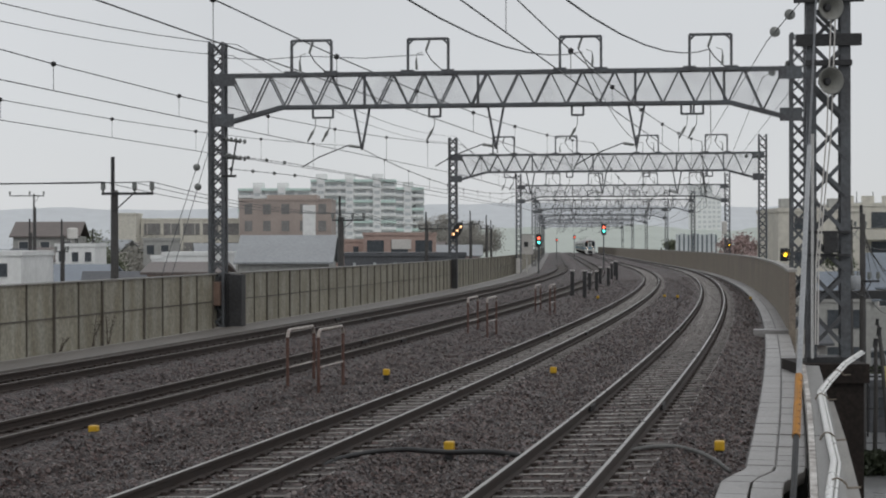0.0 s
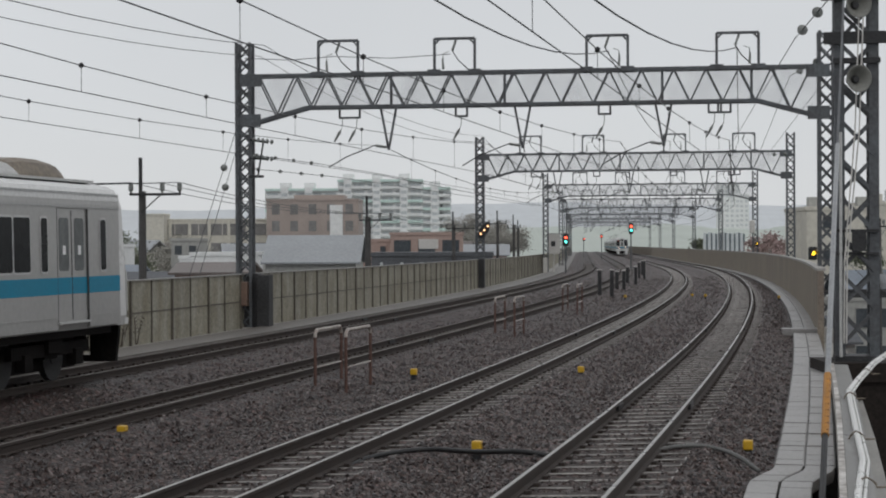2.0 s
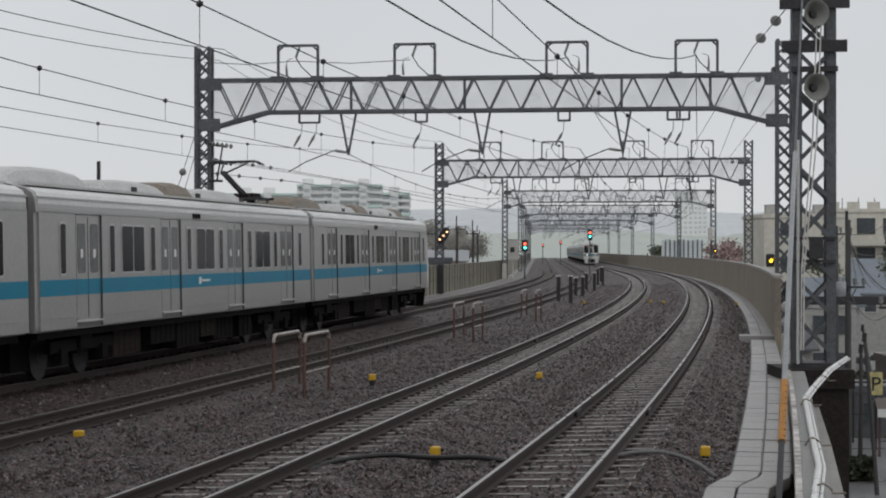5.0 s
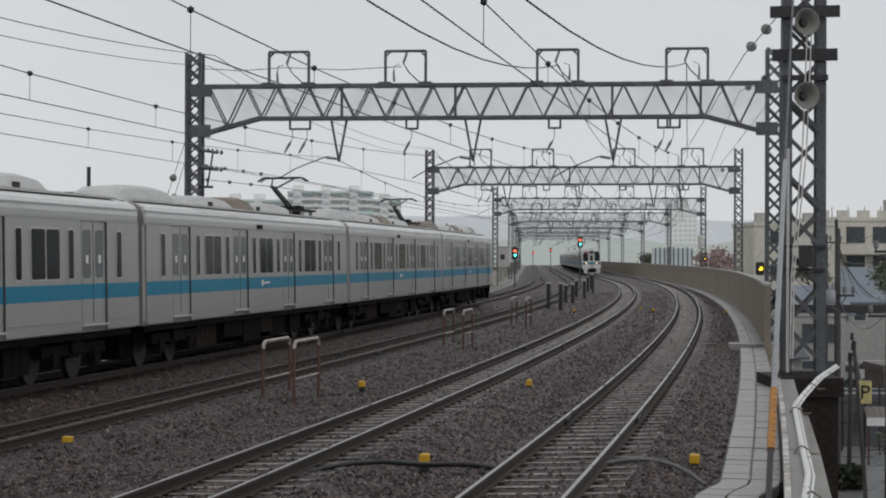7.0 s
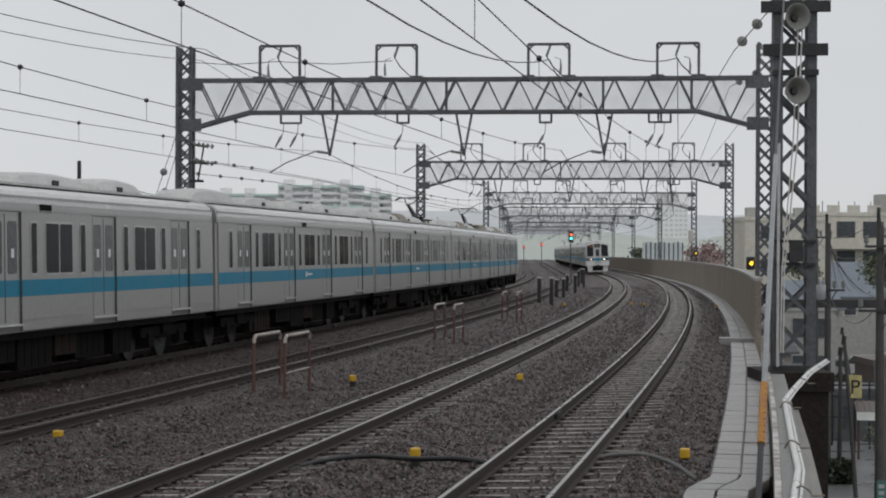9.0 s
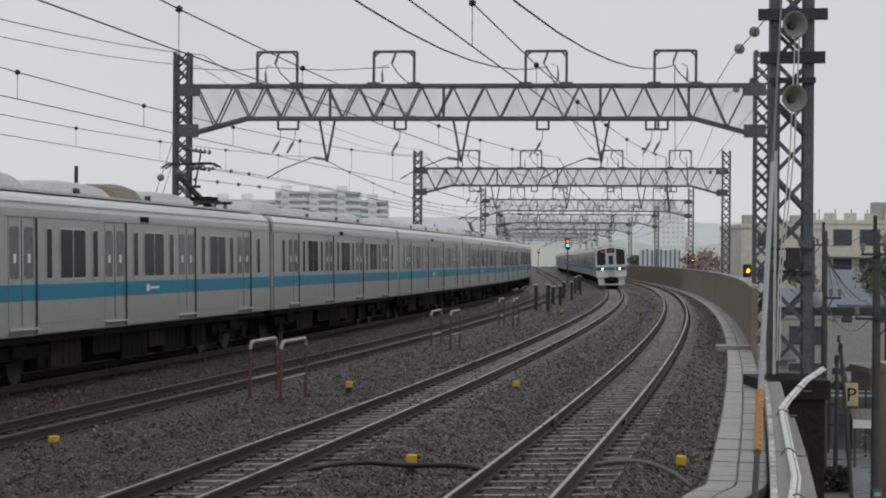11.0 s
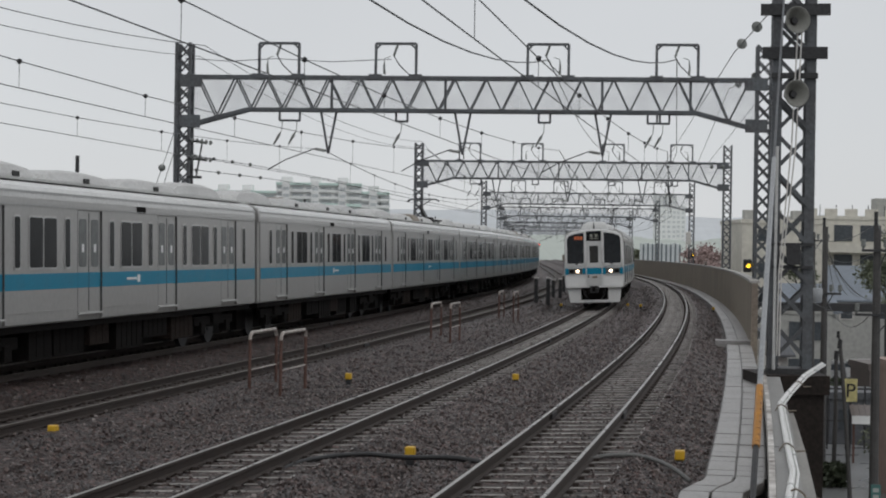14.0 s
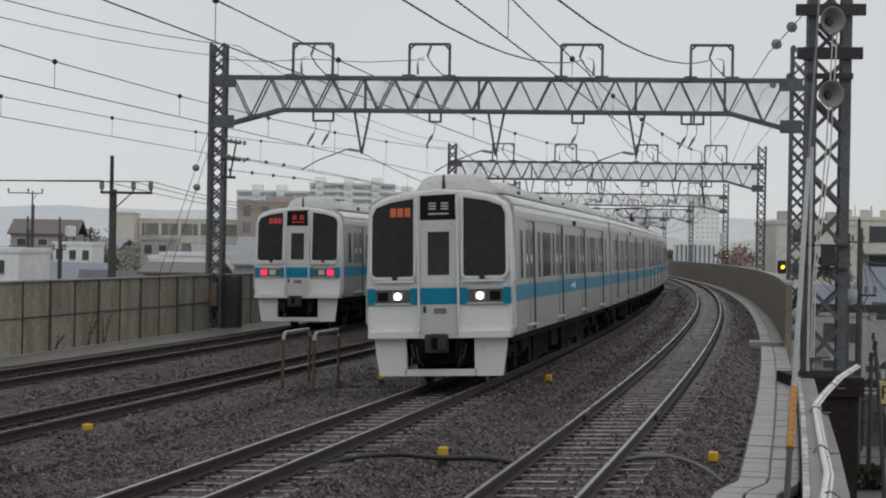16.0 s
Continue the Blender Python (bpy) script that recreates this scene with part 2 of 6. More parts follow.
def slope(y):
    return B1 + 2 * B2 * min(y, YS)


def at(y, off, z=0.0):
    """The place beside the line: off metres to the right of the outer track's middle."""
    m = slope(y)
    n = math.sqrt(1 + m * m)
    return Vector((line_x(y) + off / n, y - off * m / n, z))


def yaw_at(y):
    return -math.degrees(math.atan(slope(y)))


ARC_Y = np.linspace(-260, 1200, 5840)
ARC_S = np.concatenate([[0], np.cumsum(np.hypot(np.diff(ARC_Y), np.diff([line_x(y) for y in ARC_Y])))])
ARC_S -= np.interp(0, ARC_Y, ARC_S)


def y_of(s):
    return float(np.interp(s, ARC_S, ARC_Y))


def sweep(name, profile, ys, material, parent=None, label="", closed=True, smooth=False):
    """A profile of (off, z) drawn along the line."""
    return loft(name, [[at(y, o, z) for o, z in profile] for y in ys], material, parent, label, closed, closed, smooth)


def steps(a, b, d):
    n = max(1, round((b - a) / d))
    return [a + (b - a) * i / n for i in range(n + 1)]


FAR = 620.0

# ---- ground: the town's level sheet and the viaduct deck
GROUND_Z = -7.0
bm = bmesh.new()
bmesh.ops.create_grid(bm, x_segments=40, y_segments=40, size=2600)
TOWN = mat("wet_town_ground", (0.10, 0.10, 0.10), 0.45, 0, 0.25, 0.03, 0.4, dirt=(0.07, 0.072, 0.07))
g = part("ground", bm, TOWN)
g.location = (0, 1500, GROUND_Z)
tagged(g, "wet grey streets and lots of the town below the viaduct", "ground", kind="structure")

deck = sweep("viaduct_deck", [(-17.6, -0.75), (3.6, -0.75), (3.6, GROUND_Z - 0.1), (-17.6, GROUND_Z - 0.1)], steps(-30, FAR, 10), CONCRETE)
tagged(deck, "grey concrete deck of the railway viaduct", "viaduct", kind="structure")

# the ballast: a bed with shoulders, finer where the eye is near
OFFS = {1: -12.37, 2: -8.52, 3: -3.80, 4: 0.06}
LIFT = {1: 0.06, 2: 0.0, 3: 0.0, 4: 0.12}
TILT = {1: 0.0, 2: 2.2, 3: 2.2, 4: 2.2}
CANTS = {n: math.tan(radians(a)) for n, a in TILT.items()}


def bed_z(off, y):
    z = -0.30
    for n, o in OFFS.items():
        d = abs(off - o)
        if d < 1.9:
            lift = 0.04 if d > 0.66 and (o < -5 or off < o) else 0.0
            z = max(z, -0.188 + LIFT[n] + lift + CANTS[n] * max(-1.2, min(1.2, off - o)) - max(0, d - 1.2) * (0.2 + 1.7 * LIFT[n]))
    return z + 0.025 * noise.noise(Vector((off * 1.3, y * 1.3, 0)))


def ballast_bed():
    cols = [-16.4 + 18.6 * i / 186 for i in range(187)]
    ys = steps(-6, 14, 1.0)[:-1] + steps(14, 60, 0.12)[:-1] + steps(60, 130, 0.4)[:-1] + steps(130, FAR, 4)
    rings = []
    for y in ys:
        amp = 0.028 if y < 60 else 0.012
        rings.append([at(y, o, bed_z(o, y)) + Vector((0, 0, amp * noise.noise(Vector((o * 11, y * 11, 3))))) for o in cols])
    ob = loft("ballast", rings, BALLAST, closed=False)
    # brake dust and rust lie along the two inner tracks; the wider 0.3 is painted shade
    darken = []
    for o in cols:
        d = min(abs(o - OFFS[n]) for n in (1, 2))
        darken.append(max(0.3 if o < -5.5 else 0.0, min(1.0, (1.5 - d) / 0.6)))
    ob.data.attributes.new("rust_shade", "FLOAT", "POINT").data.foreach_set("value", darken * len(ys))
    return tagged(ob, "wet dark brown-grey crushed stone ballast", "ballast", kind="stuff")


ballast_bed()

# ---- tracks
RAIL_PROFILE = [(-0.0325, 0.0), (0.0325, 0.0), (0.034, -0.035), (0.009, -0.05), (0.009, -0.125), (0.062, -0.14), (0.062, -0.153),
                (-0.062, -0.153), (-0.062, -0.14), (-0.009, -0.125), (-0.009, -0.05), (-0.034, -0.035)]


def sleeper_mesh(name, surface):
    bm = bmesh.new()
    box(bm, -1.0, 1.0, -0.12, 0.12, -0.33, -0.165, 0.015)
    body = len(bm.faces)
    for s in (-1, 1):
        for k in (-1, 1):
            box(bm, s * 0.566 + k * 0.105 - 0.035, s * 0.566 + k * 0.105 + 0.035, -0.06, 0.06, -0.17, -0.125)
    me = bpy.data.meshes.new(name)
    bm.to_mesh(me)
    bm.free()
    me.materials.append(surface)
    me.materials.append(RAIL_SIDE)
    for f in me.polygons[body:]:
        f.material_index = 1
    return me


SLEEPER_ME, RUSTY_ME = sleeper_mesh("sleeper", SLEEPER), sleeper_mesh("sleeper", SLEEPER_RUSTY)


def track(number):
    o = OFFS[number]
    tr = thing("railway_track", "wet railway track of brown steel rails on grey concrete sleepers", "railway track", "tracks on the viaduct")
    for s in (-1, 1):
        dz = CANTS[number] * s * 0.566 + LIFT[number]
        ys = steps(-12, 200, 2.0)[:-1] + steps(200, FAR, 10)
        rail = sweep("rail", [(o + s * 0.566 + a, z + dz) for a, z in RAIL_PROFILE], ys, RAIL_SIDE, tr)
        sweep("rail_head", [(o + s * 0.566 + a, z + dz) for a, z in ((-0.021, 0.003), (0.021, 0.003), (0.023, -0.003), (-0.023, -0.003))], ys, RAIL_TOP if number > 2 else RAIL_DULL, rail, "worn running surface")
        for yj in {4: (51.0, 27.0), 3: (50.5, 74.0), 2: (46.0,), 1: (58.0,)}[number]:
            p = at(yj, o + s * 0.566, dz - 0.06)
            f = part("fishplate", joined((-0.055, 0.055, -0.32, 0.32, -0.045, 0.04)), BLACK, tr)
            f.matrix_local = pose(p.x, p.y, p.z, 0, 0, yaw_at(yj))
    return tr


def sleeper_pose(number, y):
    p = at(y, OFFS[number], 0)
    return pose(p.x, p.y, LIFT[number], 0, -TILT[number], yaw_at(y))


TRACKS = {n: track(n) for n in OFFS}

# ---- sound walls: panels between posts beside the inner track, a parapet beside the outer one
POST_STEEL = mat("weathered_post", (0.12, 0.105, 0.085), 0.6, 0.1, 0.3, 2, 20)


def left_wall():
    w = thing("wall_left", "stained beige-grey concrete panel sound wall with steel posts", "wall", kind="structure")
    plinth = sweep("plinth", [(-17.5, -0.8), (-16.2, -0.8), (-16.2, -0.28), (-17.5, -0.28)], steps(-20, FAR, 6), CONCRETE, w)
    pitch = 1.685
    ys = [3.935 + pitch * i for i in range(101)]
    for i in range(len(ys) - 1):
        for z0, z1 in ((-0.3, 0.66), (0.685, 1.62)):
            prof = [(-17.08, z0), (-16.98, z0), (-16.98, z1), (-17.08, z1)]
            loft("panel", [[at(y, o, z) for o, z in prof] for y in (ys[i] + 0.05, ys[i + 1] - 0.05)], WALL, w)
        bm = bmesh.new()
        e = 0.038 if i % 2 else 0.014
        box(bm, -0.03, 0.02 + e, -e, e, -0.3, 1.62)
        p = part("post", bm, POST_STEEL, w)
        p.matrix_local = Matrix.Translation(at(ys[i], -16.98)) @ pose(0, 0, 0, 0, 0, yaw_at(ys[i]))
    sweep("middle_rail", [(-16.985, 0.65), (-16.965, 0.65), (-16.965, 0.69), (-16.985, 0.69)], steps(4, 172, 4), POST_STEEL, w)
    sweep("coping", [(-17.12, 1.62), (-16.93, 1.62), (-16.93, 1.66), (-17.12, 1.66)], steps(4, 172, 4), CONCRETE, w)
    sweep("far_wall", [(-17.12, -0.3), (-16.95, -0.3), (-16.95, 1.66), (-17.12, 1.66)], steps(172.2, FAR, 6), WALL, w)
    return w


left_wall()


def right_wall():
    w = thing("wall_right", "dark brown weathered concrete parapet of the viaduct", "wall", kind="structure")
    sweep("parapet", [(2.85, -0.8), (3.05, -0.8), (3.05, 1.78), (2.85, 1.78)], steps(53, FAR, 3), PARAPET, w)
    sweep("coping", [(2.80, 1.78), (3.10, 1.78), (3.10, 1.86), (2.80, 1.86)], steps(53, FAR, 3), CONCRETE, w)
    return w


right_wall()


# ---- catenary portals
def netting_material():
    m = bpy.data.materials.new("netting")
    m.use_nodes = True
    nt = m.node_tree
    b = nt.nodes["Principled BSDF"]
    b.inputs["Base Color"].default_value, b.inputs["Roughness"].default_value = (0.5, 0.52, 0.54, 1), 0.7
    tc, ns, mr = (nt.nodes.new(k) for k in ("ShaderNodeTexCoord", "ShaderNodeTexNoise", "ShaderNodeMapRange"))
    ns.inputs["Scale"].default_value = 0.7
    mr.inputs[3].default_value, mr.inputs[4].default_value = 0.12, 0.5
    nt.links.new(tc.outputs["Object"], ns.inputs["Vector"])
    nt.links.new(ns.outputs["Fac"], mr.inputs[0])
    nt.links.new(mr.outputs[0], b.inputs["Alpha"])
    return m


NETTING = netting_material()


def lattice_mast(parent, p, z0, z1, w=0.48, name="mast", apart=False):
    mast = part(name, joined((-w / 2 - 0.06, w / 2 + 0.06, -w / 2 - 0.06, w / 2 + 0.06, z0 - 0.5, z0 + 0.06)), CONCRETE, parent)
    mast.location = p
    for a in (-1, 1):
        for b in (-1, 1):
            part("leg", joined((a * w / 2 - 0.05, a * w / 2 + 0.05, b * w / 2 - 0.05, b * w / 2 + 0.05, z0, z1)), STEEL, mast)
    bm = bmesh.new()
    n = round((z1 - z0) / (w * 1.05))
    for i in range(n):
        a, b = z0 + (z1 - z0) * i / n, z0 + (z1 - z0) * (i + 1) / n
        for s in (-1, 1):
            e = s * w / 2
            bar(bm, (-w / 2, e, a), (w / 2, e, b), 0.02, 0.06)
            bar(bm, (w / 2, e, a), (-w / 2, e, b), 0.02, 0.06)
            if apart:
                part("lacing", bm, STEEL, mast)
                bm = bmesh.new()
            bar(bm, (e, -w / 2, a), (e, w / 2, b), 0.02, 0.045)
            bar(bm, (e, w / 2, a), (e, -w / 2, b), 0.02, 0.045)
            if apart:
                part("lacing", bm, STEEL, mast)
                bm = bmesh.new()
    if apart:
        bm.free()
    else:
        tagged(part("lacing", bm, STEEL, mast), kind="stuff")
    return mast


PORTALS = [((-7.99, 59.8), (12.15, 57.5)), ((0.68, 113.0), (20.94, 110.2)), ((7.69, 171.0), (28.5, 168.6)), ((12.2, 226.0), (33.3, 224.0)), ((16.0, 282.0), (37.2, 280.0)), ((19.6, 338.0), (40.6, 336.0)),
           ((23.3, 394.0), (44.2, 392.0)), ((26.9, 450.0), (47.8, 448.0))]
WIRE_AT = [-12.35, -8.5, -3.78, 0.0]


def portal(a, b, near):
    a, b = Vector((*a, 0)), Vector((*b, 0))
    span = (b - a).length
    yaw = math.degrees(math.atan2(b.y - a.y, b.x - a.x))
    g = thing("catenary_portal", "weathered grey steel lattice portal carrying overhead wires", "catenary portal", "portals over the tracks", m=pose(a.x, a.y, 0, 0, 0, yaw))
    for x in (0, span):
        lattice_mast(g, Vector((x, 0, 0)), -0.3, 9.85, apart=a.y < 70)
    zt, zb, ze = 8.66, 7.52, 6.95
    for y in (-0.24, 0.24):
        bm = bmesh.new()
        bar(bm, (0.2, y, zt), (span - 0.2, y, zt), 0.10, 0.12)
        part("top_chord", bm, STEEL, g)
        bm = bmesh.new()
        for p, q in (((0.2, ze), (2.3, zb)), ((2.3, zb), (span - 2.3, zb)), ((span - 2.3, zb), (span - 0.2, ze))):
            bar(bm, (p[0], y, p[1]), (q[0], y, q[1]), 0.10, 0.12)
        part("bottom_chord", bm, STEEL, g)
        n = 17

        def low(x):
            e = min(x, span - x)
            return ze + (zb - ze) * min(1, max(0, e - 0.2) / 2.1)

        k = span / 20.27
        mid = [1.88 * k + (span - 3.71 * k) * i / 30 for i in range(31)]
        xs = [0.5 * k, 1.2 * k] + mid + [span - 1.2 * k, span - 0.5 * k]
        n = 17
        if near or y < 0:
            for i in range(2 * n):
                p, q = xs[i], xs[i + 1]
                bm = bmesh.new()
                if i % 2 == 0:
                    bar(bm, (p, y, zt), (q, y, low(q)), 0.07, 0.05)
                else:
                    bar(bm, (p, y, low(p)), (q, y, zt), 0.07, 0.05)
                part("brace", bm, STEEL, g)
    for f in (0.262, 0.459, 0.727, 0.876):
        part("upright", joined((f * span - 0.045, f * span + 0.045, -0.24, -0.16, zb, zt)), STEEL, g)
    n = 30
    for zz in (zt, zb):
        bm = bmesh.new()
        for i in range(n):
            x, x2 = 0.3 + (span - 0.6) * i / n, 0.3 + (span - 0.6) * (i + 1) / n
            if zz == zt or 2.3 < x < span - 2.6:
                s = 1 if i % 2 else -1
                bar(bm, (x, -0.24 * s, zz), (x2, 0.24 * s, zz), 0.05)
        part("plan_bracing", bm, STEEL, g)
    net = bmesh.new()
    for x0, x1 in ((0.3, 2.3), (2.3, span - 2.3), (span - 2.3, span - 0.3)):
        net.faces.new([net.verts.new(v) for v in ((x0, 0.1, low(x0)), (x1, 0.1, low(x1)), (x1, 0.1, zt), (x0, 0.1, zt))])
    part("bird_netting", net, NETTING, g, "fine pale bird netting")
    for x in (0.2, span - 0.2):
        k = 1 if x < 1 else -1
        for z0, z1, w in ((zt - 0.38, zt + 0.06, 0.5), (ze - 0.1, ze + 0.35, 0.45)):
            part("gusset", joined((min(x - k * 0.3, x + k * w), max(x - k * 0.3, x + k * w), -0.31, -0.29, z0, z1)), STEEL, g)
    return g, span


def portal_fittings(g, span, near):
    """Frames above the beam, droppers and registration arms below it."""
    r = 0.06
    for fx in (0.167, 0.3715, 0.634, 0.8535):
        x = fx * span
        bm = bmesh.new()
        w, h = 0.71, 1.15
        for p, q in (((x - w, 8.72), (x - w, 8.72 + h)), ((x + w, 8.72), (x + w, 8.72 + h)), ((x - w, 8.72 + h), (x + w, 8.72 + h))):
            bar(bm, (p[0], 0, p[1]), (q[0], 0, q[1]), 0.09)
        for k in (-1, 1):
            box(bm, x + k * w - 0.22, x + k * w + 0.22, -0.25, 0.25, 8.70, 8.78)
        f = part("feeder_frame", bm, STEEL, g)
        bm = bmesh.new()
        tube(bm, [(x + 0.05, 0, 9.82), (x - 0.08, 0, 9.45)], 0.045, 6)
        part("feeder_insulator", bm, INSULATOR, f)
        bm = bmesh.new()
        tube(bm, [(x - 0.08, 0, 9.45), (x + 0.12, 0, 9.12), (x + 0.5, 0, 8.76)], 0.022, 6)
        part("jumper", bm, DARK_STEEL, f)
        bm = bmesh.new()
        side = -1 if fx < 0.5 else 1
        tube(bm, [(x + side * 0.4, 0, 8.8), (x + side * 0.42, 0, 9.1), (x + side * 0.4, 0, 9.35), (x + side * 0.2, 0, 9.42)], [0.05, 0.04, 0.015, 0.012], 6)
        part("arrester", bm, INSULATOR, f)
        for k in (-1, 1):
            bm = bmesh.new()
            bar(bm, (x + k * w, 0, 8.72 + h - 0.2), (x + k * (w - 0.2), 0, 8.72 + h), 0.06)
            part("corner_brace", bm, STEEL, f)
    for fx, e in ((0.187, 0.36), (0.383, 0.2), (0.629, 0.2), (0.815, 0.21), (0.831, 0.21)):
        x = fx * span
        bm = bmesh.new()
        for p, q in (((x - e, 7.46), (x - e, 7.15)), ((x + e, 7.46), (x + e, 7.15)), ((x - e - 0.02, 7.15), (x + e + 0.02, 7.15))):
            bar(bm, (p[0], 0, p[1]), (q[0], 0, q[1]), 0.07)
        part("hanger_bracket", bm, STEEL, g)
        for k in ((-1, 1) if e > 0.3 else (0,)):
            bm = bmesh.new()
            tube(bm, [(x + k * 0.26, 0, 7.15), (x + k * 0.26 - 0.02, 0, 6.8), (x + k * 0.26 - 0.12, 0, 6.62), (x + k * 0.26 - 0.3, 0, 6.3)], [0.015, 0.015, 0.055, 0.03], 6)
            part("insulator", bm, INSULATOR, g)
    for fx in (0.2555, 0.4887, 0.729):
        x = fx * span
        bm = bmesh.new()
        bar(bm, (x - 0.28, 0, 7.5), (x, 0, 6.0), 0.075)
        bar(bm, (x + 0.28, 0, 7.5), (x, 0, 6.0), 0.075)
        a = part("drop_bracket", bm, STEEL, g)
        for k, ln in ((-1, 1.5),):
            bm = bmesh.new()
            tube(bm, [(x, 0, 6.1), (x + k * 0.5, -0.1, 6.15), (x + k * ln, -0.2, 5.75), (x + k * (ln + 0.6), -0.2, 5.4)], 0.022, 6)
            part("registration_arm", bm, DARK_STEEL, a)
            bm = bmesh.new()
            tube(bm, [(x - 0.1, 0, 6.1), (x - 0.45, -0.1, 6.15)], 0.05, 8)
            part("arm_insulator", bm, INSULATOR, a)


for i, (a, b) in enumerate(PORTALS):
    g, span = portal(a, b, i < 2)
    portal_fittings(g, span, i < 3)

# ---- trains: eight and ten stainless commuter cars
SIDE = [(1.36, 0.93), (1.385, 1.05), (1.385, 3.04), (1.43, 3.05), (1.43, 3.12), (1.415, 3.28), (1.35, 3.40), (1.2, 3.48), (0.9, 3.555), (0.5, 3.60), (0.0, 3.62)]
PROFILE = SIDE + [(-x, z) for x, z in SIDE[-2::-1]]


def shell_ring(y, k=1.0, top=0.0):
    return [(x * k, y, z - top * max(0, z - 3.0)) for x, z in PROFILE]


def add_window(car, y, w, z0, z1, s, name="window", material=None):
    f = part(name, rounded_pane(s * 1.438, s, y, w / 2 + 0.035, z0 - 0.035, z1 + 0.035, 0.07), FRAME_ALU, car)
    part("pane", rounded_pane(s * 1.444, s, y, w / 2, z0, z1, 0.05), material or CAR_GLASS, f)
    return f


def add_door(car, y, s):
    """A pair of leaves set back behind the side panels, with dark rubber in the reveals."""
    d = part("door", joined((s * 1.39 - 0.008, s * 1.39 + 0.008, y - 0.65, y + 0.65, 1.10, 3.04)), CAR_STEEL, car)
    x = s * 1.40
    for k in (-1, 1):
        w = part("door_window", rounded_pane(x, s, y + k * 0.325, 0.2, 1.96, 2.88, 0.07), DOOR_GLASS, d)
        part("sticker", joined((x + s * 0.006, x + s * 0.008, y + k * 0.325 - 0.06, y + k * 0.325 + 0.06, 2.24, 2.40)), STICKER, w, "white sticker")
    a, b = sorted((s * 1.385, s * 1.426))
    part("door_rubber", joined((a, b, y - 0.685, y - 0.645, 1.08, 3.04), (a, b, y + 0.645, y + 0.685, 1.08, 3.04), (x - 0.004, x + 0.004, y - 0.012, y + 0.012, 1.12, 3.0)), RUBBER, d)
    part("door_stripe", joined((x - 0.003, x + 0.003, y - 0.64, y - 0.014, 1.56, 1.85), (x - 0.003, x + 0.003, y + 0.014, y + 0.64, 1.56, 1.85)), CAR_BLUE, d, "blue band")
    part("door_sill", joined((s * 1.42 - 0.045, s * 1.42 + 0.045, y - 0.66, y + 0.66, 1.05, 1.085)), AC_GREY, d)


def rounded_pane(x, s, y, half, z0, z1, r):
    """A thin upright pane with rounded corners, lying in the side of the car."""
    bm = bmesh.new()
    rim = []
    for cy, cz, a0 in ((y + half - r, z1 - r, 0), (y - half + r, z1 - r, 90), (y - half + r, z0 + r, 180), (y + half - r, z0 + r, 270)):
        for k in range(4):
            a = radians(a0 + 30 * k)
            rim.append((cy + r * math.cos(a), cz + r * math.sin(a)))
    inner, outer = ([bm.verts.new((x + s * e, u, v)) for u, v in rim] for e in (-0.004, 0.005))
    n = len(rim)
    bm.faces.new(outer)
    for k in range(n):
        bm.faces.new((inner[k], inner[(k + 1) % n], outer[(k + 1) % n], outer[k]))
    bmesh.ops.recalc_face_normals(bm, faces=bm.faces)
    return bm


def wheel(bm, x, y):
    tube(bm, [(x - 0.06, y, 0.43), (x + 0.06, y, 0.43)], 0.43, 20)
    tube(bm, [(x - 0.075, y, 0.43), (x + 0.075, y, 0.43)], 0.14, 10)


def add_bogie(car, y):
    b = part("bogie", joined((-1.12, -0.98, y - 1.6, y + 1.6, 0.5, 0.72), (0.98, 1.12, y - 1.6, y + 1.6, 0.5, 0.72), (-1.1, 1.1, y - 0.25, y + 0.25, 0.45, 0.85),
                             (-1.2, -1.0, y - 0.3, y + 0.3, 0.55, 0.95), (1.0, 1.2, y - 0.3, y + 0.3, 0.55, 0.95)), UNDER, car)
    for dy in (-1.05, 1.05):
        for s in (-1, 1):
            bm = bmesh.new()
            wheel(bm, s * 0.56, y + dy)
            part("wheel", bm, DARK_STEEL, b)
            part("axle_box", joined((s * 1.08 - 0.1, s * 1.08 + 0.1, y + dy - 0.16, y + dy + 0.16, 0.3, 0.58)), UNDER, b)
    return b


def hump(car, y0, y1, h=0.34, w=0.92, name="air_conditioner", material=None, taper=0.35):
    """A rounded cover on the roof."""
    rings = []
    for f, k in ((0.0, 0.12), (0.04, 0.55), (0.12, 0.85), (taper, 1.0), (1 - taper, 1.0), (0.88, 0.85), (0.96, 0.55), (1.0, 0.12)):
        y = y0 + (y1 - y0) * f
        ring = [(x * w, y, 3.52 + (0.09 + h * k) * z) for x, z in ((-1.05, 0), (-1.0, 0.35), (-0.86, 0.8), (-0.66, 0.96), (0, 1.0), (0.66, 0.96), (0.86, 0.8), (1.0, 0.35), (1.05, 0))]
        rings.append(ring)
    return loft(name, rings, material or AC_GREY, car, smooth=False)


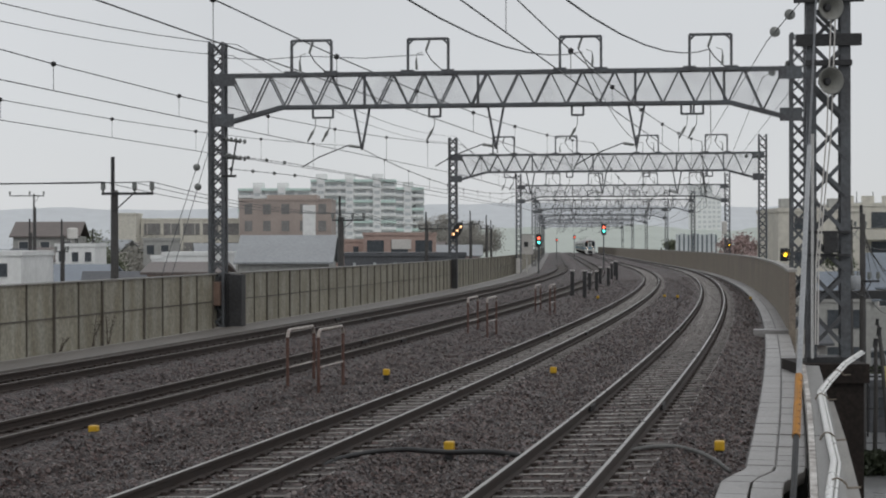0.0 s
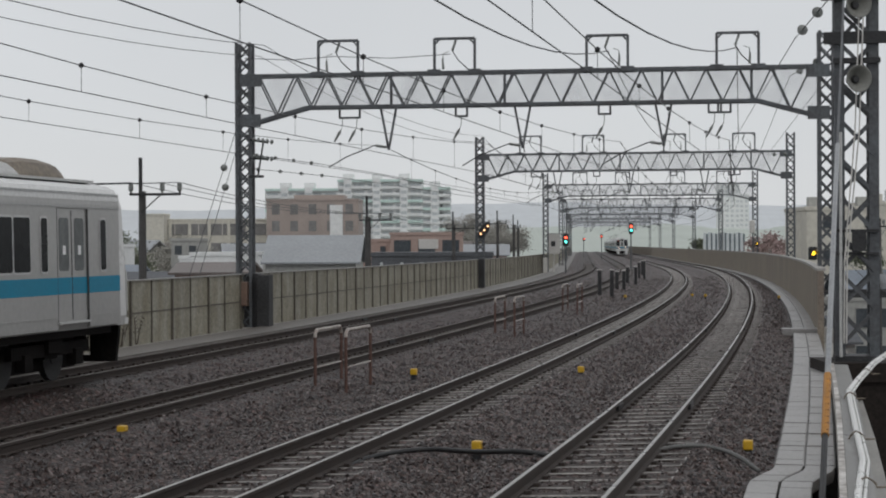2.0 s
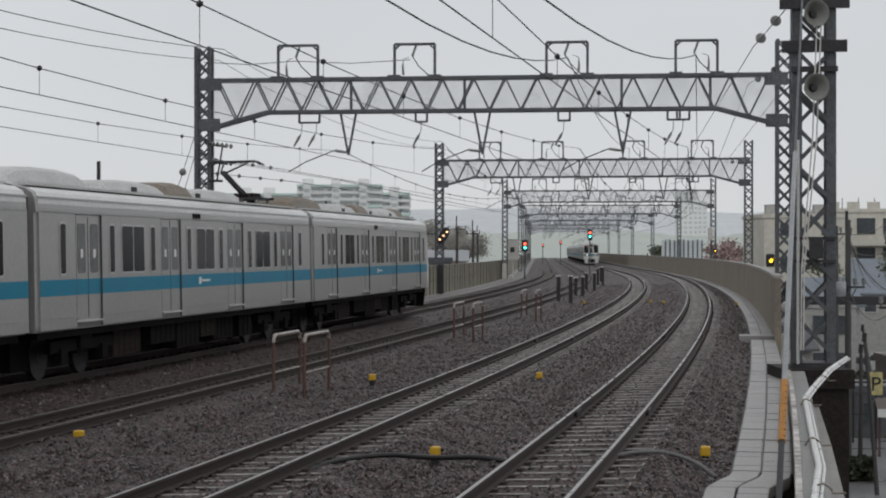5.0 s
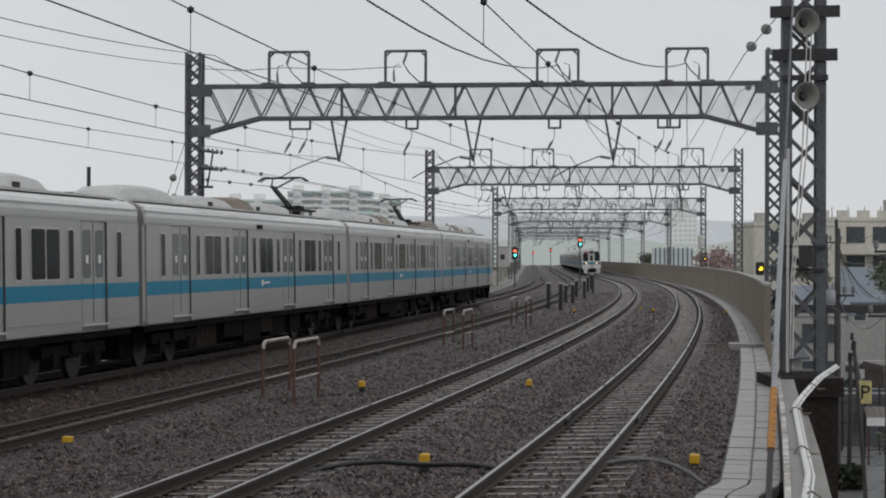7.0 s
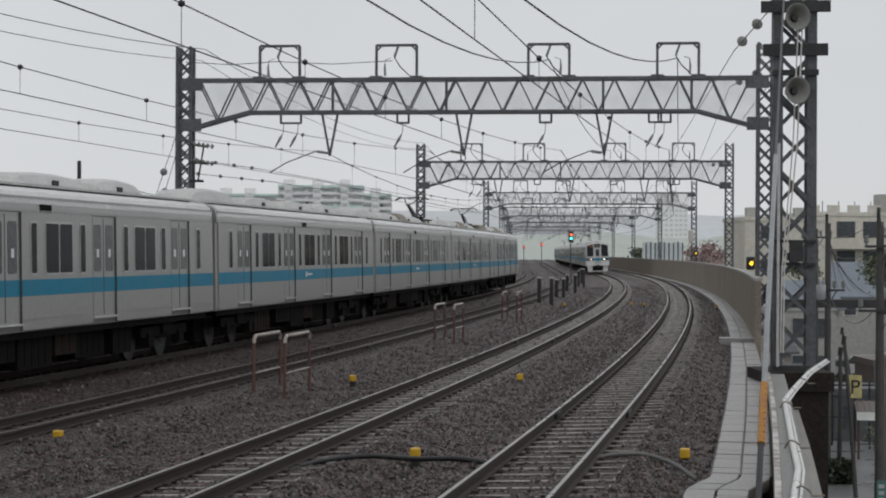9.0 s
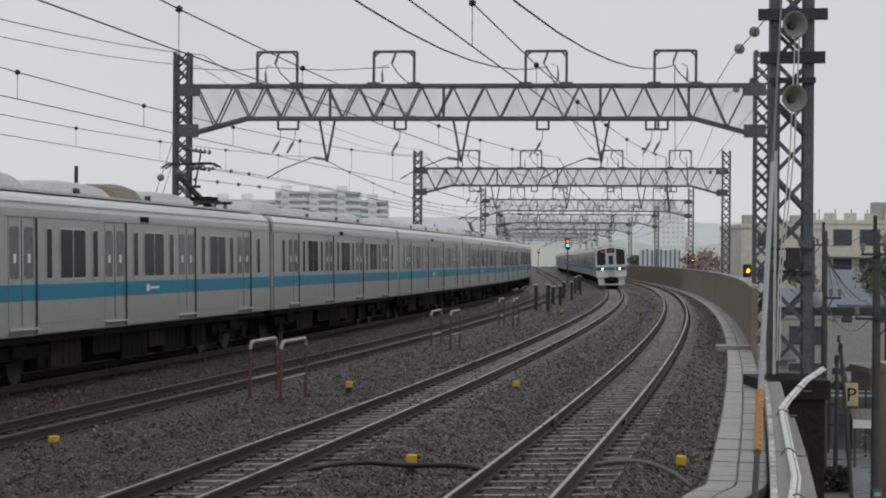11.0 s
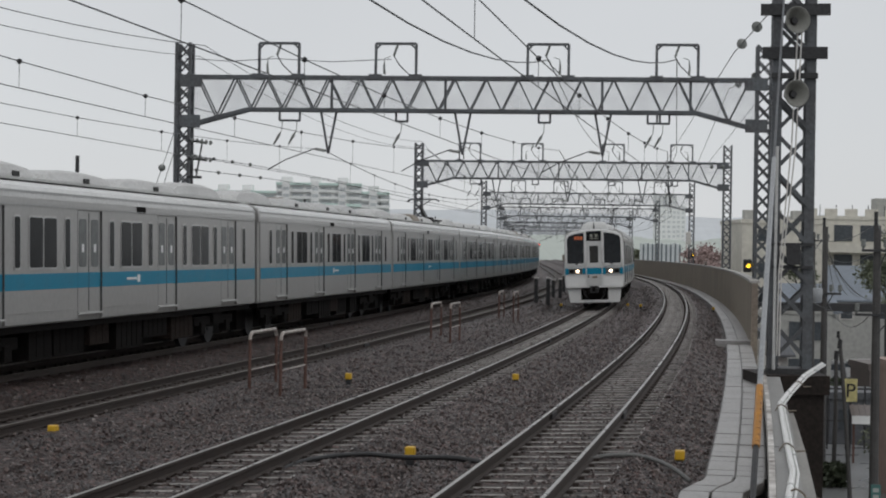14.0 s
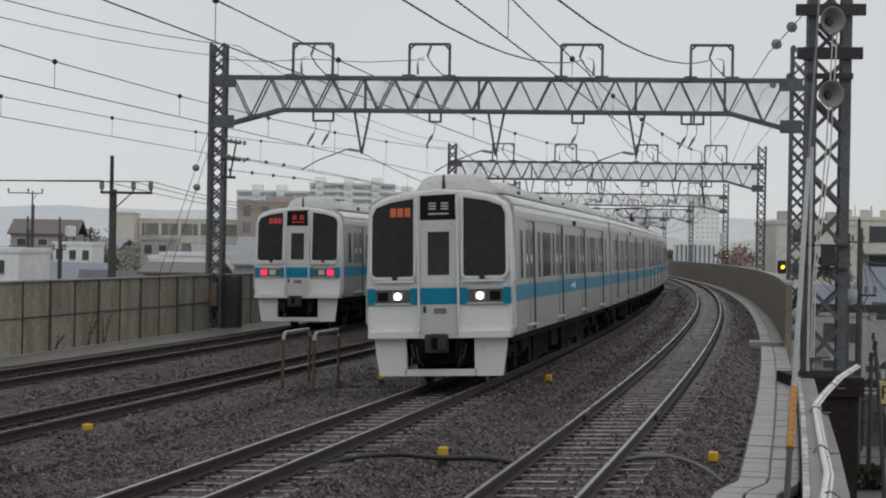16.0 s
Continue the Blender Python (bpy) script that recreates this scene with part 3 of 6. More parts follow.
def pantograph(car, y):
    """A single-arm pantograph on its frame and insulators, knuckle towards the rear."""
    p = part("pantograph", joined((-0.75, 0.75, y - 0.6, y - 0.5, 3.75, 3.82), (-0.75, 0.75, y + 0.5, y + 0.6, 3.75, 3.82), (-0.6, -0.52, y - 0.6, y + 0.6, 3.75, 3.82), (0.52, 0.6, y - 0.6, y + 0.6, 3.75, 3.82)), DARK_STEEL, car)
    for x in (-0.57, 0.57):
        for dy in (-0.55, 0.55):
            bm = bmesh.new()
            tube(bm, [(x, y + dy, 3.54), (x, y + dy, 3.6), (x, y + dy, 3.66), (x, y + dy, 3.76)], [0.06, 0.09, 0.06, 0.05], 8)
            part("roof_insulator", bm, INSULATOR, p)
    part("spring_box", joined((-0.3, 0.3, y + 0.05, y + 0.75, 3.78, 3.95), (-0.12, 0.12, y + 0.7, y + 1.15, 3.7, 3.86)), UNDER_BROWN, p)
    bm = bmesh.new()
    bar(bm, (0, y + 0.2, 3.86), (0, y - 1.8, 4.42), 0.11)
    bar(bm, (0.18, y, 3.84), (0.12, y - 1.7, 4.33), 0.035)
    part("lower_arm", bm, DARK_STEEL, p)
    bm = bmesh.new()
    bar(bm, (-0.08, y - 1.8, 4.42), (-0.35, y - 0.7, 4.72), 0.04)
    bar(bm, (0.08, y - 1.8, 4.42), (0.35, y - 0.7, 4.72), 0.04)
    part("upper_arm", bm, DARK_STEEL, p)
    for dy in (-0.16, 0.16):
        bm = bmesh.new()
        tube(bm, [(-0.8, y - 0.7 + dy, 4.66), (-0.62, y - 0.7 + dy, 4.76), (0.62, y - 0.7 + dy, 4.76), (0.8, y - 0.7 + dy, 4.66)], 0.028, 6)
        part("contact_strip", bm, DARK_STEEL, p)


def train_car(label, cab=None, panto=None, brown=False, emblem=False):
    car = thing("train_car", label, "train car")
    y1 = 9.35 if cab else 9.72
    rings = [shell_ring(-9.72, 0.985), shell_ring(-9.66), shell_ring(y1 - 0.06), shell_ring(y1, 1.0 if cab else 0.985)]
    loft("body", rings, CAR_STEEL, car)
    for s in (-1, 1):
        edges = [-9.62] + [e for k in range(4) for e in (-7.23 + 4.82 * k - 0.68, -7.23 + 4.82 * k + 0.68)] + [y1 - 0.02]
        a, b = sorted((s * 1.37, s * 1.43))
        for p, q in zip(edges[0::2], edges[1::2]):
            panel = part("side_panel", joined((a, b, p, q, 0.96, 3.06), (s * 1.434 - 0.008, s * 1.434 + 0.008, p, q, 1.15, 1.175)), CAR_STEEL, car)
            part("stripe", joined((s * 1.432 - 0.004, s * 1.432 + 0.004, p, q, 1.56, 1.85)), CAR_BLUE, panel, "bright blue band")
        part("gutter", joined((s * 1.41 - 0.03, s * 1.41 + 0.03, -9.65, y1 - 0.03, 3.30, 3.335)), CAR_ROOF, car)
        # Added strip, paler than the body, that paints the roof edge's highlight.
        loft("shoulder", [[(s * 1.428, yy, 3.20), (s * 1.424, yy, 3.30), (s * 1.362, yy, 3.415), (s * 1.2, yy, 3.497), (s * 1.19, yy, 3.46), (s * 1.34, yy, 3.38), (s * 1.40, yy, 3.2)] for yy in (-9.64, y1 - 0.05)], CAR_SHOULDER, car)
        part("belt_rib", joined((s * 1.434 - 0.008, s * 1.434 + 0.008, -9.6, y1 - 0.04, 3.07, 3.085)), CAR_ROOF, car)
        part("roof_walk", joined((s * 1.02 - 0.11, s * 1.02 + 0.11, -9.4, y1 - 0.5, 3.54, 3.585)), AC_GREY, car)
        for k in range(4):
            add_door(car, -7.23 + 4.82 * k, s)
        for k in range(3):
            c = -4.82 + 4.82 * k
            for d in (-0.335, 0.335):
                add_window(car, c + d, 0.61, 1.96, 2.86, s)
            for d in (-1.2, 1.2):
                add_window(car, c + d, 0.24, 1.96, 2.86, s, "side_window")
        for c in (-8.55, 8.55):
            add_window(car, c, 0.24, 1.96, 2.86, s, "side_window")
        part("number_plate", joined((s * 1.435 - 0.006, s * 1.435 + 0.006, -0.9, -0.35, 3.06, 3.2)), UNDER, car)
        if emblem:
            part("emblem", joined((s * 1.44 - 0.006, s * 1.44 + 0.006, -0.3, 0.3, 1.68, 1.73), (s * 1.44 - 0.006, s * 1.44 + 0.006, -0.52, -0.36, 1.63, 1.78)), STICKER, car, "white emblem on the band")
        random.seed(5)
        y = -5.2
        while y < 4.7:
            w = random.choice((0.7, 1.1, 1.6))
            b0 = random.uniform(0.22, 0.42)
            deep = random.choice((0.0, 0.06, 0.14))
            bm = joined((s * (0.92 - deep) - 0.24, s * (0.92 - deep) + 0.24, y, y + w, b0, 0.92))
            for k in range(1, max(2, round(w / 0.35))):
                yy = y + k * w / max(2, round(w / 0.35))
                xo = s * (1.16 - deep)
                box(bm, xo - 0.012, xo + 0.012, yy - 0.02, yy + 0.02, b0 + 0.05, 0.86)
            part("underfloor_box", bm, random.choice((UNDER, UNDER, UNDER_BROWN)), car)
            y += w + random.choice((0.12, 0.3, 0.5))
    part("underframe", joined((-1.3, 1.3, -9.5, y1 - 0.2, 0.8, 0.96)), UNDER, car)
    # Dark filler box added so no light shows through beneath the car.
    part("equipment_core", joined((-0.6, 0.6, -9.2, y1 - 0.4, 0.2, 0.8)), UNDER, car)
    for y in (-6.9, 6.9):
        add_bogie(car, y)
    part("gangway_bellows", joined((-0.62, 0.62, -10.0, -9.7, 1.1, 3.3)), CAR_DARK, car)
    part("end_fairing", joined((-1.25, -0.7, -9.93, -9.7, 1.0, 3.3), (0.7, 1.25, -9.93, -9.7, 1.0, 3.3)), CAR_DARK, car)
    if not cab:
        part("gangway_bellows", joined((-0.62, 0.62, 9.7, 10.0, 1.1, 3.3)), CAR_DARK, car)
    cover = AC_BROWN if brown else AC_GREY
    spans = [(-9.2, -5.2, 0.36), (-4.9, -1.0, 0.27), (-0.6, 3.2, 0.27), (3.6, 6.4, 0.3)] if not panto else [(-9.2, -5.2, 0.36), (-4.9, -1.0, 0.27), (0.7, 5.2, 0.27)]
    if cab:
        spans.append((6.1, 8.7, 0.36))
    for a, b, h in spans:
        hump(car, a, b, h, 0.64 if h > 0.33 else 0.84, "air_conditioner", cover if h > 0.33 else AC_GREY)
    if panto or brown:
        hump(car, -1.2 if panto else -0.9, 0.9, 0.33, 0.86, "grimy_cover", AC_BROWN)
    for y in (-3.2, 1.2, 4.8):
        for s in (-0.854, 0.854):
            part("vent_grille", joined((s - 0.014, s + 0.014, y - 0.15, y + 0.15, 3.62, 3.72)), CAR_DARK, car)
    if panto:
        pantograph(car, panto)
    if cab:
        cab_front(car, y1, cab)
    return car


def cab_front(car, y, lamps):
    """The driver's end: white mask with two big panes, a middle door, lamps, lip, skirt and coupler."""
    k = 1 / 1.43
    out = [(1.36, 0.92), (1.43, 1.1), (1.43, 2.1), (1.40, 3.1), (1.33, 3.33), (1.1, 3.47), (0.6, 3.58), (0, 3.62)]
    ring = out + [(-x, z) for x, z in out[-2::-1]]
    rings = [[(x, y - 0.02, z) for x, z in ring], [(x * 1.004, y + 0.22 - 0.04 * max(0, z - 2), z) for x, z in ring], [(x * 0.975, y + 0.36 - 0.10 * max(0, z - 1.9), 0.92 + (z - 0.92) * 0.985) for x, z in ring]]
    loft("cab_mask", rings, CAR_WHITE, car, "white cab end")

    def face(z):
        return y + 0.36 - 0.10 * max(0, z - 1.9)

    def pane(name, pts, material, parent, d=0.02, label=""):
        return loft(name, [[(x, face(z) + e, z) for x, z in pts] for e in (-0.01, d)], material, parent, label)

    for s in (-1, 1):
        pts = [(s * 0.53, 2.01), (s * 1.22, 2.01), (s * 1.29, 2.04), (s * 1.33, 2.11), (s * 1.32, 3.16), (s * 1.24, 3.31), (s * 0.95, 3.41), (s * 0.46, 3.48), (s * 0.46, 2.08), (s * 0.48, 2.03)]
        w = pane("windscreen", pts, WINDSCREEN, car, 0.02, "dark windscreen in the white mask")
        bm = bmesh.new()
        for (x0, z0), (x2, z2) in zip(pts, pts[1:] + pts[:1]):
            bar(bm, (x0, face(z0) + 0.015, z0), (x2, face(z2) + 0.015, z2), 0.05)
        part("windscreen_rim", bm, CAR_WHITE, car, "raised white rim round the windscreen")
        part("window_ledge", joined((s * 0.87 - 0.4, s * 0.87 + 0.4, y + 0.34, y + 0.41, 1.93, 1.975)), CAR_WHITE, car)
        bm = bmesh.new()
        bar(bm, (s * 0.85, face(2.05) + 0.05, 2.0), (s * 0.62, face(2.2) + 0.05, 2.18), 0.025)
        box(bm, s * 0.85 - 0.05, s * 0.85 + 0.05, face(2) + 0.01, face(2) + 0.06, 1.97, 2.04)
        part("wiper", bm, BLACK, w)
        pane("cab_stripe", [(s * 0.37, 1.53), (s * 1.40, 1.53), (s * 1.40, 1.83), (s * 0.37, 1.83)], CAR_BLUE, car, 0.012, "blue band")
        lamp = part("lamp_case", joined((s * 0.90 - 0.33, s * 0.90 + 0.33, y + 0.3, y + 0.385, 1.55, 1.81)), mat("lamp_bezel", (0.09, 0.085, 0.08), 0.4) if "BEZEL" not in CACHE else CACHE["BEZEL"], car)
        CACHE["BEZEL"] = lamp.data.materials[0]
        inner = s * 0.80
        outer = s * 1.09
        part("lamp_trim", joined((s * 0.90 - 0.35, s * 0.90 + 0.35, y + 0.36, y + 0.395, 1.535, 1.56), (s * 0.90 - 0.35, s * 0.90 + 0.35, y + 0.36, y + 0.395, 1.80, 1.825)), FRAME_ALU, lamp)
        bm = bmesh.new()
        box(bm, inner - 0.10, inner + 0.10, y + 0.37, y + 0.392, 1.605, 1.755, 0.012)
        part("reflector", bm, FRAME_ALU, lamp)
        bm = bmesh.new()
        tube(bm, [(inner, y + 0.385, 1.68), (inner, y + 0.402, 1.68)], 0.066, 16)
        part("headlamp", bm, HEAD_LIT if lamps == "head" else AC_GREY, lamp)
        part("tail_lamp", joined((outer - 0.1, outer + 0.1, y + 0.38, y + 0.397, 1.60, 1.76)), TAIL_LIT if lamps == "tail" else UNDER, lamp)
        part("lip", joined((s * 0.88 - 0.5, s * 0.88 + 0.5, y + 0.3, y + 0.47, 0.93, 1.05)), CAR_WHITE, car)
        part("cab_handrail", joined((s * 0.385 - 0.02, s * 0.385 + 0.02, y + 0.36, y + 0.42, 1.05, 3.5)), CAR_WHITE, car)
        apron = [(s * 0.66, 0.93), (s * 1.29, 0.93), (s * 1.27, 0.7), (s * 1.20, 0.24), (s * 0.66, 0.24)]
        loft("skirt_side", [[(x, y + e, z) for x, z in apron] for e in (0.18, 0.3)], UNDER if lamps == "dark" else CAR_WHITE, car, "snow-plough skirt")
    part("skirt_bottom", joined((-0.7, 0.7, y + 0.18, y + 0.3, 0.24, 0.36)), UNDER if lamps == "dark" else CAR_WHITE, car)
    door = pane("cab_door", [(-0.36, 1.9), (0.36, 1.9), (0.36, 3.02), (-0.36, 3.02)], DOOR_PALE, car, 0.012, "pale grey gangway door")
    pane("door_foot", [(-0.36, 1.0), (0.36, 1.0), (0.36, 1.9), (-0.36, 1.9)], DOOR_PALE, door, 0.012)
    pane("door_handle", [(0.25, 1.38), (0.3, 1.38), (0.3, 1.5), (0.25, 1.5)], DARK_STEEL, door, 0.03)
    pane("kick_grille", [(-0.14, 1.36), (0.1, 1.36), (0.1, 1.46), (-0.14, 1.46)], AC_BROWN, door, 0.018)
    pane("cab_door_window", [(-0.21, 2.06), (0.21, 2.06), (0.21, 2.84), (-0.21, 2.84)], CAB_DOOR_GLASS, door, 0.02)
    pane("cab_door_stripe", [(-0.36, 1.53), (0.36, 1.53), (0.36, 1.83), (-0.36, 1.83)], CAR_BLUE, door, 0.016, "blue band")
    sign = pane("destination_box", [(-0.36, 3.06), (0.36, 3.06), (0.36, 3.5), (-0.36, 3.52)], CAR_GLASS, car, 0.02)
    lit = LED_RED if lamps == "tail" else LED_WHITE
    for a, b in ((-0.19, -0.05), (0.05, 0.19)):
        for z0 in (3.24, 3.29, 3.34):
            pane("display_bar", [(a, z0), (b, z0), (b, z0 + 0.03), (a, z0 + 0.03)], lit, sign, 0.026)
    pane("display_bar", [(-0.2, 3.15), (0.2, 3.15), (0.2, 3.18), (-0.2, 3.18)], lit, sign, 0.026)
    a, b = (0.55, 0.95)
    for k in range(3):
        u = a + 0.14 * k
        pane("side_display", [(u, 3.12), (u + 0.11, 3.12), (u + 0.11, 3.28), (u, 3.28)], LED_ORANGE if lamps == "head" else LED_RED, car, 0.028, "glowing service display behind the glass")
    for dx, dz in ((-0.52, 0.78), (-0.44, 0.72), (0.44, 0.74), (0.54, 0.8)):
        bm = bmesh.new()
        tube(bm, [(dx, y + 0.2, dz + 0.12), (dx, y + 0.42, dz), (dx * 0.9, y + 0.46, dz - 0.2), (dx * 0.75, y + 0.3, dz - 0.32)], 0.022, 6)
        part("air_hose", bm, BLACK, car)
    part("coupler_head", joined((-0.22, 0.22, y + 0.62, y + 0.7, 0.68, 1.0), (-0.2, -0.05, y + 0.7, y + 0.82, 0.74, 0.94)), DARK_STEEL, car)
    for s in (-1, 1):
        bm = bmesh.new()
        tube(bm, [(s * 1.40, y + 0.26, 1.12), (s * 1.435, y + 0.30, 1.2), (s * 1.435, y + 0.28, 1.9), (s * 1.40, y + 0.25, 2.0)], 0.016, 6)
        part("grab_rail", bm, FRAME_ALU, car)
    part("coupler", joined((-0.16, 0.16, y + 0.1, y + 0.62, 0.7, 1.0), (-0.09, 0.09, y + 0.5, y + 0.78, 0.76, 0.95)), UNDER, car)
    part("hose_rack", joined((-0.5, -0.3, y + 0.1, y + 0.4, 0.55, 0.9), (0.3, 0.5, y + 0.1, y + 0.4, 0.5, 0.9), (-0.6, 0.6, y + 0.05, y + 0.15, 0.45, 0.95)), UNDER, car)
    bm = bmesh.new()
    tube(bm, [(0, y - 0.35, 3.55), (0, y - 0.35, 3.9)], [0.05, 0.02], 8)
    part("antenna", bm, DARK_STEEL, car)


CACHE = {}
NEAR_TRAIN = ("silver commuter car with a blue band and white-framed doors, rain-wet", "eight-car train that draws away")
FAR_TRAIN = ("silver commuter car with a bright blue band, rain-wet", "ten-car train that comes nearer")
CAR_POOL = {"mid": train_car(NEAR_TRAIN[0]), "emblem": train_car(NEAR_TRAIN[0], emblem=True), "panto": train_car(NEAR_TRAIN[0], panto=7.7, emblem=True), "lead": train_car("silver leading car with blue band and dark cab glass", cab="dark", brown=True, emblem=True),
            "tail": train_car("silver rear cab car, white front, blue band, red lamps lit", cab="tail", emblem=True),
            "head": train_car("silver cab car with white front, blue band and lit headlamps", cab="head", emblem=True)}


def make_train(kinds, group, tall):
    cars = []
    for kind in kinds:
        ob = CAR_POOL[kind]
        if kind in USED:
            ob = copy_thing(ob, pose(0, 0, 0))
        USED.add(kind)
        ob.scale = (1, 1, tall)
        tagged(ob, group=group)
        cars.append(ob)
    return cars


USED = set()
LEFT_CARS = make_train(["lead", "panto", "panto", "emblem", "mid", "panto", "emblem", "tail"], NEAR_TRAIN[1], 1.078)
RIGHT_CARS = make_train(["head", "mid", "panto", "mid", "panto", "mid", "emblem", "panto", "mid", "mid"], FAR_TRAIN[1], 1.06)
LEFT_RUN = [(0.0, 8.0), (2.0, 32.6), (3.5, 50.3), (7.0, 96.2), (9.0, 122.2), (12.5, 167.2), (14.5, 192.8), (16.0, 212.0)]


def left_front(t):
    for (a, p), (b, q) in zip(LEFT_RUN[:-1], LEFT_RUN[1:]):
        if t <= b:
            return p + (q - p) * (t - a) / (b - a)
    return LEFT_RUN[-1][1]


def right_front(t):
    u = 16.0 - t
    return 31.8 + 25.1 * u + 0.05 * u * u


def car_pose(s, off, turned, lift=0.0, tilt=2.2):
    """A car whose middle is s metres along the line, standing on its two bogies."""
    a, b = at(y_of(s - 6.9), off), at(y_of(s + 6.9), off)
    c, d = (a + b) / 2, b - a
    yaw = -math.degrees(math.atan2(d.x, d.y))
    return pose(c.x, c.y, lift, 0, tilt if turned else -tilt, yaw + (180 if turned else 0))

# ---- beside the tracks
def lineside(name, label, category, group, y, off, z=-0.28):
    p = at(y + off * slope(y) / math.sqrt(1 + slope(y) ** 2), off, z)
    return thing(name, label, category, group, m=pose(p.x, p.y, p.z, 0, 0, yaw_at(y)))


def u_rail(y, off, ln=1.9, h=1.24):
    t = lineside("guard_rail", "rusty steel U-shaped guard rail with pale worn top", "guard rail", "guard rails between the tracks", y, off)
    for k in (0, ln):
        bm = bmesh.new()
        tube(bm, [(0, k, 0), (0, k, h - 0.14)], 0.034, 8)
        part("post", bm, RUST, t)
    bm = bmesh.new()
    pts = [(0, 0, h - 0.14), (0, 0.03, h - 0.06), (0, 0.12, h), (0, ln - 0.12, h), (0, ln - 0.03, h - 0.06), (0, ln, h - 0.14)]
    tube(bm, pts, 0.037, 8)
    part("top_bar", bm, GUARD_TOP, t, "pale worn white paint")
    bm = bmesh.new()
    tube(bm, [(0, 0, 0.5), (0, ln, 0.5)], 0.018, 6)
    part("middle_bar", bm, GUARD_TOP, t)
    return t


for y in (33.4, 53.2, 70.2):
    for off in (-7.12, -6.52):
        u_rail(y, off)


def dry_weed(y, off, h, seed):
    """Bare stalks that lean out of the wall's foot."""
    rnd = random.Random(seed)
    t = lineside("dry_weed", "bare dark weed stalks at the foot of the wall", "weed", "weeds by the wall", y, off, -0.22)
    for k in range(4):
        bm = bmesh.new()
        a, b = rnd.uniform(-0.15, 0.15), rnd.uniform(0.1, 0.55)
        tube(bm, [(0, k * 0.05, 0), (a * 0.4, b * 0.4 + k * 0.05, h * 0.5), (a, b + k * 0.05, h * rnd.uniform(0.75, 1.0))], [0.012, 0.009, 0.004], 5)
        for j in range(5):
            u = 0.35 + 0.12 * j
            tube(bm, [(a * u, b * u + k * 0.05, h * u), (a * u + rnd.uniform(-0.12, 0.12), b * u + rnd.uniform(0, 0.14), h * (u + 0.1))], [0.009, 0.003], 4)
        part("stalk", bm, WEED, t)


WEED = mat("dry_stalk", (0.07, 0.055, 0.04), 0.8, 0, 0.3, 4, 30)
dry_weed(47.8, -16.7, 0.95, 2)
dry_weed(48.9, -16.7, 0.9, 4)
dry_weed(45.6, -16.7, 0.4, 6)


def marker_post(y, off, h, w=0.2):
    t = lineside("marker_post", "dark brown square post with a pale cap", "post", "posts between the tracks", y, off)
    part("shaft", joined((-w / 2, w / 2, -w / 2, w / 2, 0, h)), RUST if h < 1.2 else DARK_STEEL, t)
    bm = bmesh.new()
    box(bm, -w / 2 - 0.015, w / 2 + 0.015, -w / 2 - 0.015, w / 2 + 0.015, h, h + 0.07, 0.012)
    part("cap", bm, PALE_PAINT, t)


for y, off, h in ((91, -7.4, 1.5), (91, -6.75, 1.5), (104, -7.3, 1.2), (104.5, -6.9, 1.25), (118, -7.3, 1.3), (118.5, -6.75, 1.3), (138, -7.0, 1.4), (139, -6.6, 1.5), (152, -6.9, 1.4)):
    marker_post(y, off, h)


def yellow_box(y, off, s=0.135):
    t = lineside("track_marker", "small yellow plastic marker on the ballast", "marker", "yellow markers", y, off, -0.27)
    bm = bmesh.new()
    box(bm, -0.05, 0.05, -0.05, 0.05, 0, 0.115)
    part("stand", bm, BLACK, t)
    bm = bmesh.new()
    box(bm, -s / 2, s / 2, -s / 2, s / 2, 0.115, 0.115 + s, 0.02)
    part("cover", bm, YELLOW, t)


for y, off in ((36.8, -2.4), (22.9, -1.88), (22.9, 1.72), (25.0, -7.48), (36.3, -5.87), (90.0, -2.45), (89.0, -1.75), (88.0, -5.85), (86.0, 2.0)):
    yellow_box(y, off)


def cable(pts, r, material, name="cable", label="black cable on the ballast"):
    bm = bmesh.new()
    fine = []
    for i in range(len(pts) - 1):
        p0, p1, p2, p3 = (Vector(pts[max(0, min(len(pts) - 1, i + k))]) for k in (-1, 0, 1, 2))
        for u in (0, 0.25, 0.5, 0.75):
            fine.append(0.5 * ((2 * p1) + (p2 - p0) * u + (2 * p0 - 5 * p1 + 4 * p2 - p3) * u * u + (3 * p1 - p0 - 3 * p2 + p3) * u ** 3))
    fine.append(Vector(pts[-1]))
    tube(bm, fine, r, 8)
    return tagged(part(name, bm, material, smooth=True), label, "cable")


cable([(-1.75, 20.9, -0.3), (-1.4, 21.8, -0.13), (-0.65, 22.6, -0.1), (0.05, 22.0, -0.06), (0.7, 21.5, 0.0), (1.3, 21.3, -0.1)], 0.035, BLACK)
cable([(2.15, 21.5, -0.1), (2.5, 21.8, 0.0), (3.0, 22.0, 0.01), (3.35, 21.5, -0.04), (3.6, 21.1, -0.2)], 0.03, mat("grey_cable", (0.13, 0.13, 0.125), 0.5), label="grey cable on the ballast")

